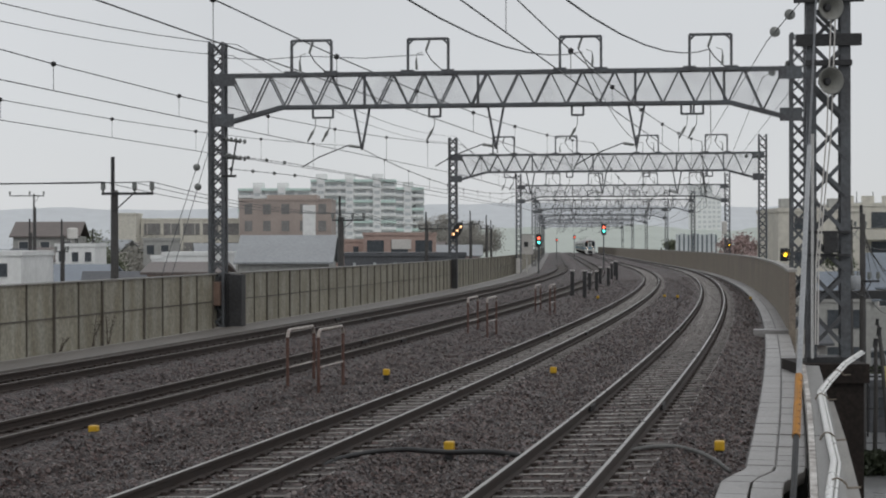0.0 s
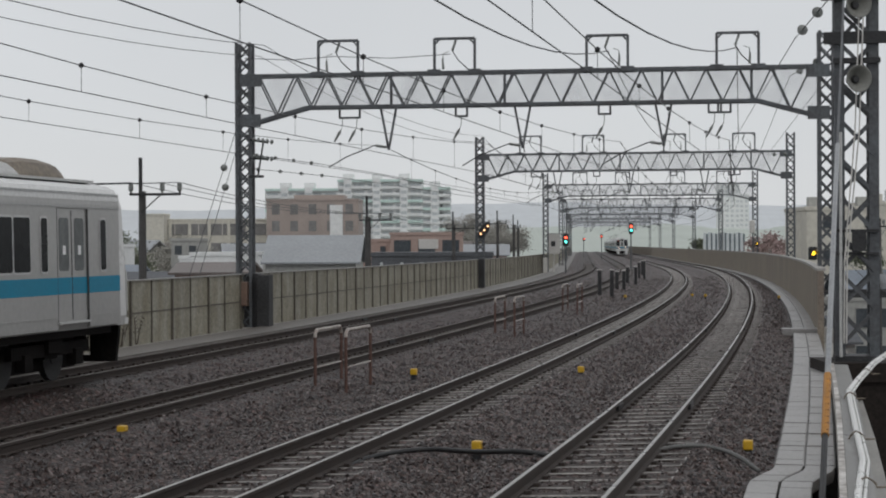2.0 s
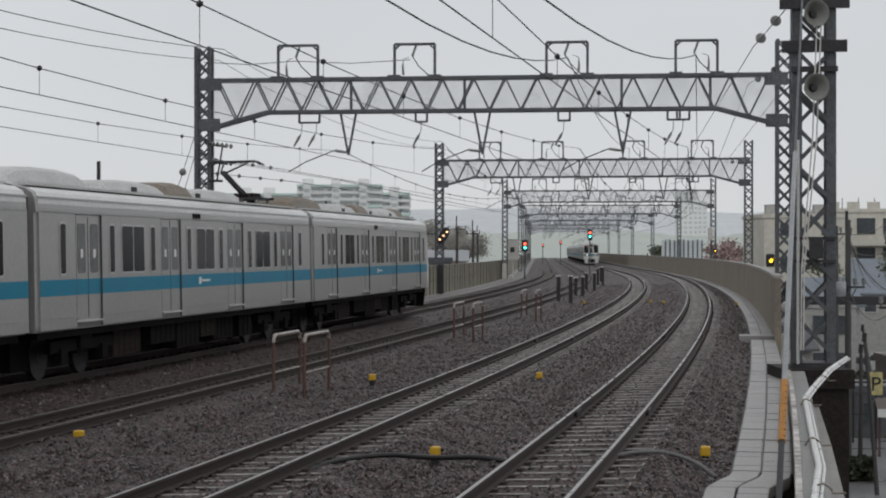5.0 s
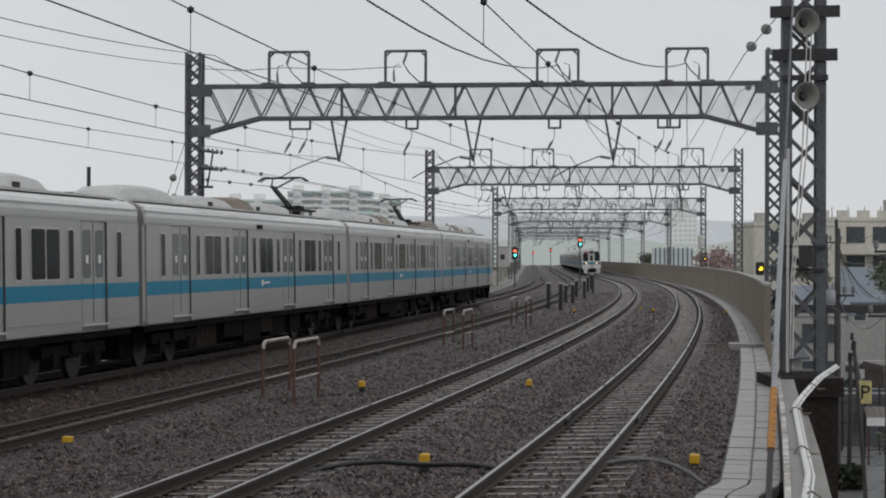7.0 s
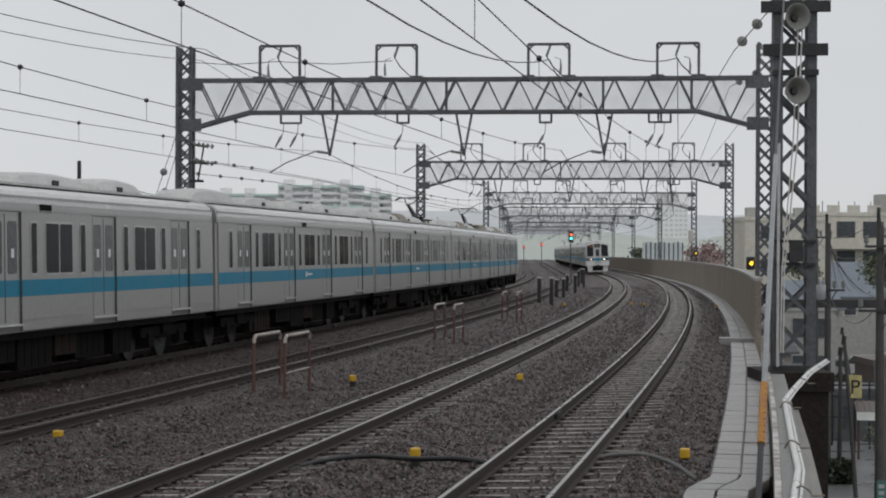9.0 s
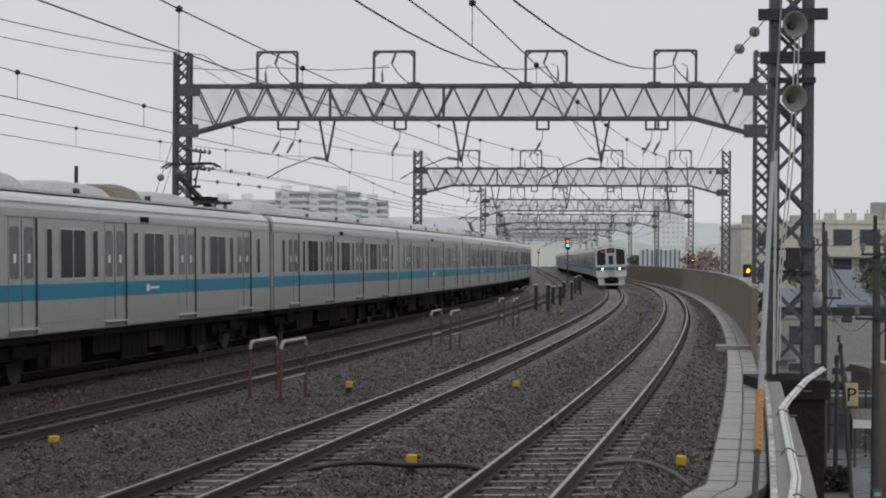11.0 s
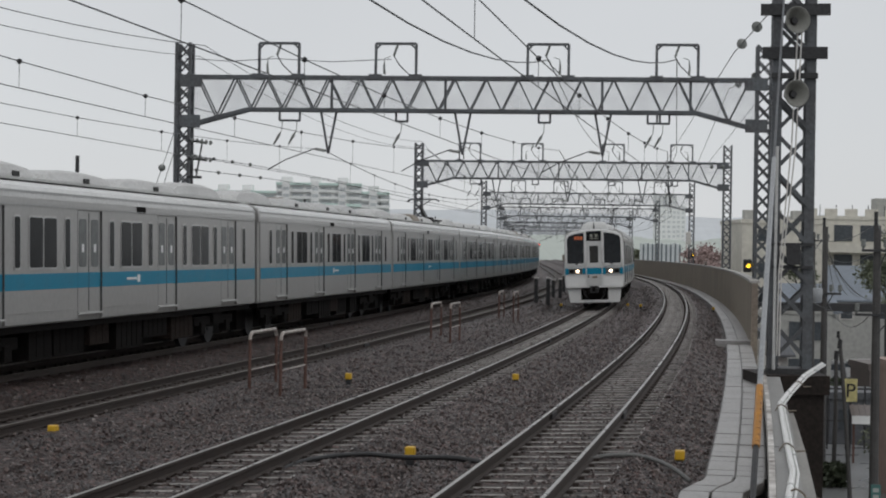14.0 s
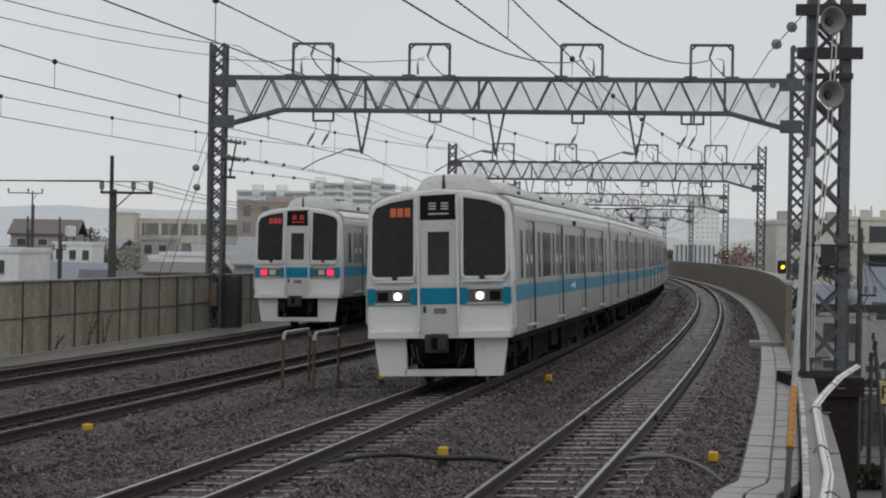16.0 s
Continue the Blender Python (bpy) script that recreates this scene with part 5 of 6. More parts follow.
# ---- the town behind the walls
WINDOW_DARK = glass("town_window", (0.09, 0.10, 0.11))
# Distance haze is put into the pale, grey and mist window colours.
WINDOW_PALE = glass("pale_window", (0.58, 0.61, 0.62))
WINDOW_GREY = glass("grey_window", (0.26, 0.255, 0.25))
WINDOW_MIST = glass("hazed_window", (0.66, 0.68, 0.69))
# Pale wall, brown tile and balcony green are lifted to hold distance haze.
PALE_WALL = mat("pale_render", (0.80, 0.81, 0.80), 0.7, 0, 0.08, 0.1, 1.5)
CREAM_WALL = mat("cream_render", (0.64, 0.615, 0.54), 0.7, 0, 0.1, 0.15, 2)
BROWN_WALL = mat("brown_tile_wall", (0.41, 0.345, 0.31), 0.6, 0, 0.15, 0.3, 6)
GREY_WALL = mat("grey_render", (0.38, 0.38, 0.36), 0.7, 0, 0.12, 0.2, 3)
PINK_WALL = mat("faded_pink_wall", (0.42, 0.31, 0.27), 0.7, 0, 0.1, 0.2, 3)
GREEN_RAIL = mat("pale_green_balcony", (0.62, 0.76, 0.71), 0.6, 0, 0.08, 0.2, 2)
ROOF_GREY = mat("grey_sheet_roof", (0.30, 0.315, 0.33), 0.45, 0, 0.12, 0.4, 5)
ROOF_DARK = mat("dark_tile_roof", (0.10, 0.105, 0.115), 0.5, 0, 0.2, 0.5, 6)
ROOF_BLUE = mat("wet_blue_roof", (0.20, 0.23, 0.27), 0.35, 0, 0.15, 0.5, 6)
ROOF_BROWN = mat("brown_roof", (0.15, 0.125, 0.115), 0.5, 0, 0.2, 0.5, 6)


def house_block(label, x0, x1, y, depth, top, wall, floors=0, cols=0, floor_h=2.9, window=None, wide=0.5, tall=0.5, name="apartment_building", group="buildings of the town", roof=None, recess=0.12):
    """A flat-roofed building with a row of real windows on each storey facing the line."""
    t = thing(name, label, "building", group, m=pose((x0 + x1) / 2, y, 0))
    w = (x1 - x0) / 2
    part("wall", joined((-w, w, 0, depth, GROUND_Z - 0.2, top - 0.35)), wall, t)
    part("roof", joined((-w - 0.1, w + 0.1, -0.1, depth + 0.1, top - 0.35, top)), roof or wall, t)
    for f in range(floors):
        z = top - 0.9 - floor_h * f
        for c in range(cols):
            cx = -w + (c + 0.5) * 2 * w / cols
            ww = wide * w / cols
            wn = part("window", joined((cx - ww - 0.06, cx + ww + 0.06, -0.05, 0.02, z - floor_h * tall - 0.06, z + 0.06)), wall, t)
            part("pane", joined((cx - ww, cx + ww, -0.08, -0.03, z - floor_h * tall, z)), window or WINDOW_DARK, wn)
    return t


def gable_house(x, y, w, d, eave, ridge, wall, roof, label, yaw=0, cols=2):
    t = thing("house", label, "house", "houses of the town", m=pose(x, y, 0, 0, 0, yaw))
    part("wall", joined((-w / 2, w / 2, 0, d, GROUND_Z - 0.2, eave)), wall, t)
    e = 0.4
    loft("roof", [[(xx, yy, zz) for yy, zz in ((-e, eave - 0.15), (d / 2, ridge), (d + e, eave - 0.15), (d + e, eave), (d / 2, ridge + 0.18), (-e, eave))] for xx in (-w / 2 - e, w / 2 + e)], roof, t)
    for c in range(cols):
        cx = -w / 2 + (c + 0.5) * w / cols
        wn = part("window", joined((cx - 0.62, cx + 0.62, -0.06, 0.02, eave - 1.75, eave - 0.55)), PALE_PAINT, t)
        part("pane", joined((cx - 0.52, cx + 0.52, -0.09, -0.04, eave - 1.65, eave - 0.65)), WINDOW_DARK, wn)
    return t


def tower_block():
    """The long pale apartment slab with green balconies and stair stacks."""
    for x0, x1, top, floors in ((-84, -54.2, 26.0, 11), (-54.2, -19.2, 29.6, 12), (-19.2, -7.9, 26.3, 11)):
        t = thing("apartment_building", "long pale apartment slab with light green balconies", "building", "apartment slab", m=pose(0, 690, 0))
        part("wall", joined((x0, x1, 0, 14, GROUND_Z - 0.2, top - 1.0)), PALE_WALL, t)
        part("roof", joined((x0, x1, -1.3, 14, top - 1.0, top)), GREEN_RAIL, t)
        for f in range(floors):
            z = top - 1.0 - 2.8 * (f + 1)
            b = part("balcony", joined((x0, x1, -1.25, 0, z - 0.1, z + 0.1), (x0, x1, -1.3, -1.2, z, z + 1.05)), GREEN_RAIL if f % 3 == 2 else PALE_WALL, t)
            n = max(3, round((x1 - x0) / 5.8))
            for c in range(n):
                cx = x0 + (c + 0.5) * (x1 - x0) / n
                part("window", joined((cx - 2.2, cx + 2.2, -0.06, 0.02, z + 0.1, z + 2.1)), WINDOW_PALE, b)
        for sx in (-76, -66, -50.0, -38.2, -27, -14.4):
            if x0 < sx < x1:
                s = part("stairwell", joined((sx - 1.6, sx + 1.6, -1.8, 3, GROUND_Z, top + 0.5)), PALE_WALL, t)
                part("lift_house", joined((sx - 2.2, sx + 2.2, 2, 8, top, top + 2.4)), PALE_WALL, t)
                for f in range(floors):
                    z = top - 1.9 - 2.8 * f
                    part("stair_window", joined((sx - 1.2, sx + 1.2, -1.86, -1.78, z - 1.3, z)), WINDOW_PALE, s)


tower_block()

# the brown apartment house with recessed balconies
t = house_block("brown tiled apartment house with dark balconies", -35.1, -19.2, 290, 12, 10.7, BROWN_WALL, 4, 5, 2.9, WINDOW_GREY, 0.42, 0.62)
part("penthouse", joined((-3.4, 5.3, 2, 10, 10.7, 11.4)), BROWN_WALL, t)
part("stair_panel", joined((3.0, 5.2, -0.14, 0.0, 3.0, 9.6)), PALE_WALL, t, "white stair panel")
t = house_block("grey concrete building with pale columns and open galleries", -57.0, -35.7, 300, 14, 7.5, CREAM_WALL, 3, 5, 3.4, WINDOW_GREY, 0.97, 0.6)
for i in range(6):
    x = -7.2 + i * 3.5
    part("column", joined((x - 0.28, x + 0.28, -0.35, 0.0, GROUND_Z, 7.5)), CREAM_WALL, t, "pale concrete column")
house_block("cream stair tower beside the grey building", -57.2, -54.0, 296, 6, 8.4, CREAM_WALL, 0, 0, name="stair_tower")
house_block("white windowless shed behind the wall", -36.0, -30.1, 120, 10, 2.3, PALE_WALL, 1, 2, 2.4, WINDOW_DARK, 0.35, 0.4, name="shed")
gable_house(-12.4, 131, 7.0, 9.0, 1.35, 3.3, GREY_WALL, ROOF_GREY, "house with a broad grey sheet-metal roof", 0, 0)
house_block("low dark building along the street", -8.8, 2.0, 150, 8, 2.0, ROOF_DARK, 1, 6, 2.2, WINDOW_PALE, 0.14, 0.3, name="low_building")
house_block("faded pink shop building with a white sign", -9.0, -0.8, 190, 10, 4.1, PINK_WALL, 1, 3, 2.6, WINDOW_DARK, 0.7, 0.55, name="shop_building")
simple_box("shop_sign", "blank white signboard on the pink shop", "sign", (-1.1, 1.1, -0.08, 0.08, -0.55, 0.55), pose(-4.7, 189.93, 2.75), PALE_PAINT)
house_block("pale pink flats with small windows", -13.5, -9.3, 200, 8, 3.4, PINK_WALL, 2, 2, 2.6, WINDOW_DARK, 0.3, 0.4, name="small_flats")
gable_house(-16.8, 108, 4.4, 7, 0.95, 1.4, PINK_WALL, ROOF_BROWN, "low house with a long dark brown roof", 0, 0)
house_block("white low building with dark openings", -25, -19.5, 150, 8, 2.1, PALE_WALL, 1, 3, 2.2, WINDOW_DARK, 0.3, 0.4, name="low_building")
random.seed(11)
for i in range(38):
    y = random.uniform(175, 360)
    x = -0.262 * y + random.uniform(1.0, 0.145 * y)
    e = random.uniform(-1.4, 1.0) + (y - 125) * 0.006
    if -0.178 < x / y < -0.1 and y < 280:
        y += 160
        x = -0.14 * y
    gable_house(x, y, random.uniform(4.5, 7), random.uniform(6, 9), e, e + random.uniform(0.9, 1.7), random.choice((PALE_WALL, GREY_WALL, CREAM_WALL, PALE_WALL)), random.choice((ROOF_GREY, ROOF_DARK, ROOF_BLUE, ROOF_DARK, ROOF_BROWN)), "town house with a wet tiled roof", random.uniform(-25, 25), 2)
for i in range(12):
    y = random.uniform(240, 420)
    x = random.uniform(-0.10 * y, 0.01 * y)
    e = random.uniform(0.2, 2.0)
    gable_house(x, y, random.uniform(6, 10), 8, e, e + 1.4, random.choice((PALE_WALL, GREY_WALL, PINK_WALL)), random.choice((ROOF_GREY, ROOF_DARK, ROOF_BROWN)), "town house with a wet tiled roof", random.uniform(-25, 25), 2)

gable_house(-47.3, 200, 7.5, 8, 3.8, 5.4, GREY_WALL, ROOF_BROWN, "broad house with a brown tiled roof", 4, 3)
house_block("small white flats among the roofs", -39.6, -35.6, 172, 6, 2.9, PALE_WALL, 2, 3, 2.4, WINDOW_DARK, 0.5, 0.4, name="small_flats")
house_block("white low workshop with a dark window band", -28.6, -22.6, 165, 6, 1.7, PALE_WALL, 1, 5, 2.0, WINDOW_GREY, 0.7, 0.4, name="workshop")
gable_house(-31.5, 142, 5.2, 6, -0.4, 0.9, PALE_WALL, ROOF_BLUE, "small house with a wet slate-blue roof", -12, 2)
gable_house(-24.4, 128, 5.6, 6, -0.9, 0.5, GREY_WALL, ROOF_DARK, "small house with a dark wet roof", 8, 2)
house_block("grey flats with a flat roof", -36.5, -33.0, 205, 6, 3.6, GREY_WALL, 2, 2, 2.4, WINDOW_DARK, 0.5, 0.45, name="small_flats")


def roof_tank(x, y, z):
    t = thing("roof_tank", "pale round water tank on a low steel stand", "water tank", m=pose(x, y, z))
    bm = bmesh.new()
    tube(bm, [(0, 0, 0.5), (0, 0, 0.6), (0, 0, 1.5), (0, 0, 1.62)], [0.5, 0.55, 0.55, 0.3], 14)
    part("drum", bm, PALE_PAINT, t)
    for a in (-0.4, 0.4):
        for b in (-0.4, 0.4):
            part("leg", joined((a - 0.04, a + 0.04, b - 0.04, b + 0.04, -0.02, 0.52)), DARK_STEEL, t)


roof_tank(-38.3, 174, 2.9)

# warning lamps on a post far behind the wall
t = thing("warning_lamps", "pair of glowing red warning lamps on a post", "warning lamp", m=pose(-35.9, 146, 0.95))
part("post", joined((-0.06, 0.06, -0.06, 0.06, GROUND_Z - 0.95, 0.5)), DARK_STEEL, t)
part("bar", joined((-0.9, 0.9, -0.04, 0.04, -0.04, 0.04)), DARK_STEEL, t)
for k in (-0.8, 0.8):
    bm = bmesh.new()
    tube(bm, [(k, -0.16, 0), (k, -0.06, 0)], 0.16, 12)
    part("lamp", bm, SIG_RED, t)

# beyond the outer parapet
house_block("cream commercial building with few windows", 29.9, 37.5, 150, 10, 5.9, CREAM_WALL, 3, 2, 3.0, WINDOW_DARK, 0.25, 0.35, name="commercial_building")
t = house_block("cream flats with balconies and roof railings", 39.0, 52.0, 165, 10, 6.7, CREAM_WALL, 4, 5, 2.9, WINDOW_DARK, 0.7, 0.55, name="flats")
for f in range(4):
    part("balcony", joined((-6.5, 6.5, -1.2, 0, 5.8 - 2.9 * f - 2.75, 5.8 - 2.9 * f - 2.6), (-6.5, 6.5, -1.25, -1.15, 5.8 - 2.9 * f - 2.7, 5.8 - 2.9 * f - 1.75)), CREAM_WALL, t)
for k in range(7):
    part("parapet_block", joined((-6.4 + 2 * k, -5.2 + 2 * k, 0, 0.3, 6.7, 7.4)), CREAM_WALL, t)
for k in range(8):
    f, c = k // 4, k % 4
    part("air_unit", joined((-6.0 + 3.1 * c, -5.1 + 3.1 * c, -1.0, -0.6, 3.15 - 2.9 * f, 3.9 - 2.9 * f)), PALE_PAINT if k % 3 else DARK_STEEL, t, "outdoor air-conditioning unit")
for k in range(9):
    part("roof_rail", joined((-6.4 + 1.6 * k - 0.03, -6.4 + 1.6 * k + 0.03, 0.5, 0.56, 6.7, 7.8)), DARK_STEEL, t)
part("roof_tank", joined((1.5, 3.6, 3, 5, 6.7, 8.6)), GREY_WALL, t)
for k in range(3):
    simple_box("roof_unit", "grey ventilation unit on the cream building", "roof unit", (-0.6, 0.6, -0.5, 0.5, 0, 0.9), pose(31.2 + 2.2 * k, 153, 5.9), GREY_WALL)
gable_house(41.0, 150, 6.4, 8, -1.2, 1.7, GREY_WALL, ROOF_BLUE, "house with a wet blue-grey roof below the viaduct", 0, 2)
gable_house(33.2, 138, 4.6, 6, -1.9, 0.2, GREY_WALL, ROOF_BLUE, "low house with a wet blue-grey roof below the viaduct", 8, 2)
house_block("grey two-storey office below the viaduct", 20.5, 31.0, 122, 8, -1.2, GREY_WALL, 2, 6, 2.7, WINDOW_DARK, 0.6, 0.5, name="office")
# The towers' mist is only in their wall and window colours.
house_block("tall pale apartment tower, mist put into its colours", 148, 160, 1000, 14, 38, PALE_WALL, 13, 4, 2.9, WINDOW_MIST, 0.6, 0.5)
house_block("tall pale apartment tower, mist put into its colours", 163, 172, 1040, 14, 33, PALE_WALL, 11, 3, 2.9, WINDOW_MIST, 0.6, 0.5)
house_block("brick-coloured corner wall by the street", 19.6, 21.2, 66, 4, -1.5, PINK_WALL, 2, 1, 2.6, WINDOW_DARK, 0.4, 0.5, name="corner_building")
simple_box("street_beam", "dark steel beam of a gate over the street", "beam", (-2.6, 12.0, -0.2, 0.2, -0.2, 0.2), pose(20.0, 80.0, 0.25), DARK_STEEL)
for x in (17.3, 23.0, 27.6):
    simple_box("gate_post", "dark steel post of the street gate", "post", (-0.12, 0.12, -0.12, 0.12, GROUND_Z, 0.1), pose(x, 80.0, 0), DARK_STEEL)
simple_box("pavement", "pale wet concrete forecourt below the viaduct", "pavement", (0, 9, 0, 60, -0.1, 0.02), pose(13.5, 58, GROUND_Z, 0, 0, -14), mat("wet_forecourt", (0.24, 0.245, 0.25), 0.3, 0, 0.2, 0.5, 5), 0.01)["kind"] = "structure"


def parking_sign():
    t = thing("parking_sign", "yellow parking sign with a black letter on a post", "sign", m=pose(21.4, 80.5, -3.75, 0, 0, -8))
    part("post", joined((-0.05, 0.05, 0.02, 0.1, GROUND_Z + 3.75, 0.6)), DARK_STEEL, t)
    part("board", joined((-0.32, 0.32, -0.04, 0.02, -0.55, 0.55)), mat("sign_yellow", (0.62, 0.55, 0.25), 0.5), t)
    cu = bpy.data.curves.new("letter", "FONT")
    cu.body, cu.size, cu.extrude, cu.align_x = "P", 0.95, 0.01, "CENTER"
    ob = new("letter", cu)
    ob.parent = t
    ob.matrix_local = pose(0, -0.06, -0.33, 90, 0, 0)
    cu.materials.append(BLACK)


parking_sign()


def leaning_post(x, y, top, dx, r):
    t = thing("street_post", "dark leaning timber post at the forecourt", "post", "posts at the forecourt", m=pose(x, y, GROUND_Z))
    bm = bmesh.new()
    tube(bm, [(0, 0, 0), (dx * 0.5 + 0.03, 0, (top - GROUND_Z) * 0.5), (dx, 0, top - GROUND_Z)], [r * 1.2, r, r * 0.9], 8)
    part("shaft", bm, POLE, t)
    bm = bmesh.new()
    tube(bm, [(dx - 0.02, 0, top - GROUND_Z - 0.3), (dx + 0.02, 0, top - GROUND_Z + 0.05)], r * 1.15, 8)
    part("cap", bm, DARK_STEEL, t)


leaning_post(18.45, 72.0, -1.44, 0.06, 0.09)
leaning_post(17.6, 66.0, -0.65, -0.5, 0.08)
leaning_post(23.6, 88.0, -1.3, -0.9, 0.07)


def pole_transformer(x, y, z):
    t = thing("pole_transformer", "pale grey transformer drum hung on a street pole", "transformer", m=pose(x, y, z))
    bm = bmesh.new()
    tube(bm, [(0, 0, -0.3), (0, 0, -0.27), (0, 0, 0.27), (0, 0, 0.3)], [0.19, 0.21, 0.21, 0.17], 14)
    part("drum", bm, ROOF_GREY, t, smooth=True)
    for k in (-0.15, 0.15):
        bm = bmesh.new()
        tube(bm, [(k * 0.6, 0, 0.29), (k * 0.6, 0, 0.34), (k * 0.6, 0, 0.46)], [0.03, 0.045, 0.02], 8)
        part("bushing", bm, INSULATOR, t)
    part("hanger", joined((-0.06, 0.06, 0.18, 0.4, -0.2, 0.2)), DARK_STEEL, t)


pole_transformer(17.65, 72.0, 1.0)
t = thing("pole_signboard", "narrow teal advertising board strapped to the street pole", "sign", m=pose(16.84, 59.72, -6.0, 0, 0, -12))
part("board", joined((-0.17, 0.17, -0.02, 0.02, -0.55, 0.55)), mat("teal_board", (0.08, 0.2, 0.19), 0.5), t)
for k in range(4):
    part("worn_lettering", joined((-0.1, 0.1, -0.03, -0.018, 0.28 - 0.24 * k, 0.42 - 0.24 * k)), ROOF_PALE, t)
for z in (-0.45, 0.45):
    part("strap", joined((-0.2, 0.2, 0.02, 0.1, z - 0.03, z + 0.03)), DARK_STEEL, t)


def awning(x, y, z, w):
    t = thing("awning", "brown ribbed awning with a pale front edge on posts", "awning", m=pose(x, y, z, 0, 0, -10))
    loft("sheet", [[(xx, 0, 0.0), (xx, 1.6, 0.4), (xx, 1.6, 0.48), (xx, 0, 0.08)] for xx in (-w / 2, w / 2)], ROOF_BROWN, t)
    for k in range(6):
        u = -w / 2 + 0.15 + k * (w - 0.3) / 5
        loft("rib", [[(u + e, 0, 0.08), (u + e, 1.6, 0.48), (u + e, 1.6, 0.52), (u + e, 0, 0.12)] for e in (-0.03, 0.03)], ROOF_BROWN, t)
    part("front_edge", joined((-w / 2, w / 2, -0.06, 0.0, -0.28, 0.1)), PALE_WALL, t)
    for xx in (-w / 2 + 0.1, w / 2 - 0.1):
        part("post", joined((xx - 0.05, xx + 0.05, 0.1, 0.2, GROUND_Z - z, 0.03)), RUST, t)


awning(21.7, 78.0, -4.85, 1.7)


def hedge(x0, x1, y, h, seed):
    rnd = random.Random(seed)
    verts, faces = [], []
    for i in range(2600):
        p = Vector((rnd.uniform(x0, x1), y + rnd.gauss(0, 0.35), GROUND_Z + h * rnd.random() ** 0.7 + 0.15 * noise.noise(Vector((i * 0.3, seed, 0)))))
        n = Vector((rnd.gauss(0, 1), rnd.gauss(0, 1), rnd.gauss(0, 1))).normalized()
        u = n.orthogonal().normalized() * rnd.uniform(0.06, 0.16)
        v = n.cross(u).normalized() * rnd.uniform(0.05, 0.12)
        b = len(verts)
        verts += [tuple(p - u), tuple(p - v), tuple(p + u), tuple(p + v)]
        faces.append((b, b + 1, b + 2, b + 3))
    me = bpy.data.meshes.new("hedge")
    me.from_pydata(verts, [], faces)
    me.materials.append(HEDGE_LEAF)
    tagged(new("hedge", me), "dark green wet hedge along the parking lot", "hedge", kind="stuff")


HEDGE_LEAF = mat("hedge_leaf", (0.05, 0.065, 0.035), 0.55, 0, 0.3, 0.6, 4)
hedge(25.5, 33.5, 112, 1.5, 3)
hedge(22.6, 27.0, 96, 1.2, 4)
hedge(17.2, 18.5, 70.5, 0.9, 5)


def street_fence(x0, x1, y, h, label):
    t = thing("street_fence", label, "fence", "street fences")
    n = round((x1 - x0) / 0.9)
    for i in range(n + 1):
        x = x0 + (x1 - x0) * i / n
        part("post", joined((x - 0.04, x + 0.04, y - 0.04, y + 0.04, GROUND_Z, GROUND_Z + h)), DARK_STEEL, t)
    for z in (0.45 * h, 0.95 * h):
        part("rail", joined((x0, x1, y - 0.03, y + 0.03, GROUND_Z + z - 0.04, GROUND_Z + z + 0.04)), DARK_STEEL, t)


street_fence(16.5, 24.0, 84, 3.2, "tall dark steel fence along the forecourt")
street_fence(18.5, 30.0, 98, 2.4, "dark steel fence along the street")
house_block("dark shed with a low flat roof", 21.8, 24.8, 86, 4, -4.3, ROOF_DARK, 1, 2, 2.0, WINDOW_DARK, 0.4, 0.5, name="shed")
house_block("dark brown shed with a low flat roof", 25.5, 31.0, 92, 4, -3.2, ROOF_BROWN, 1, 3, 2.2, WINDOW_DARK, 0.4, 0.5, name="shed")
gable_house(22.0, 106, 4.5, 5, -3.6, -2.2, GREY_WALL, ROOF_DARK, "small house with a dark roof below the viaduct", 10, 2)


def parked_car(x, y, yaw, paint, label):
    t = thing("parked_car", label, "car", m=pose(x, y, GROUND_Z + 0.02, 0, 0, yaw))
    prof = [(-2.1, 0.35), (2.05, 0.35), (2.15, 0.75), (1.95, 0.95), (1.2, 1.02), (0.6, 1.62), (-1.7, 1.68), (-2.05, 1.2), (-2.15, 0.8)]
    loft("body", [[(x2, yy * k, z) for yy, z in prof] for x2, k in ((-0.82, 0.97), (-0.72, 1.0), (0.72, 1.0), (0.82, 0.97))], paint, t)
    for s in (-1, 1):
        part("side_window", joined((s * 0.82 - 0.01, s * 0.82 + 0.01, -1.6, 0.65, 1.05, 1.5)), WINDOW_DARK, t)
        for yy in (-1.3, 1.3):
            bm = bmesh.new()
            tube(bm, [(s * 0.62, yy, 0.32), (s * 0.82, yy, 0.32)], 0.31, 16)
            part("wheel", bm, BLACK, t)
    part("windscreen", joined((-0.62, 0.62, 0.85, 0.9, 1.05, 1.45)), WINDOW_DARK, t)
    part("rear_window", joined((-0.62, 0.62, -2.06, -1.95, 1.15, 1.55)), WINDOW_DARK, t)


parked_car(35.2, 131, 70, CAR_WHITE, "white parked van on the street below")
parked_car(31.5, 128, 80, mat("silver_paint", (0.4, 0.41, 0.42), 0.3, 0.5), "silver parked car on the street below")
parked_car(26.4, 103, 60, mat("red_paint", (0.35, 0.02, 0.03), 0.3), "dark red parked car beside the posts")


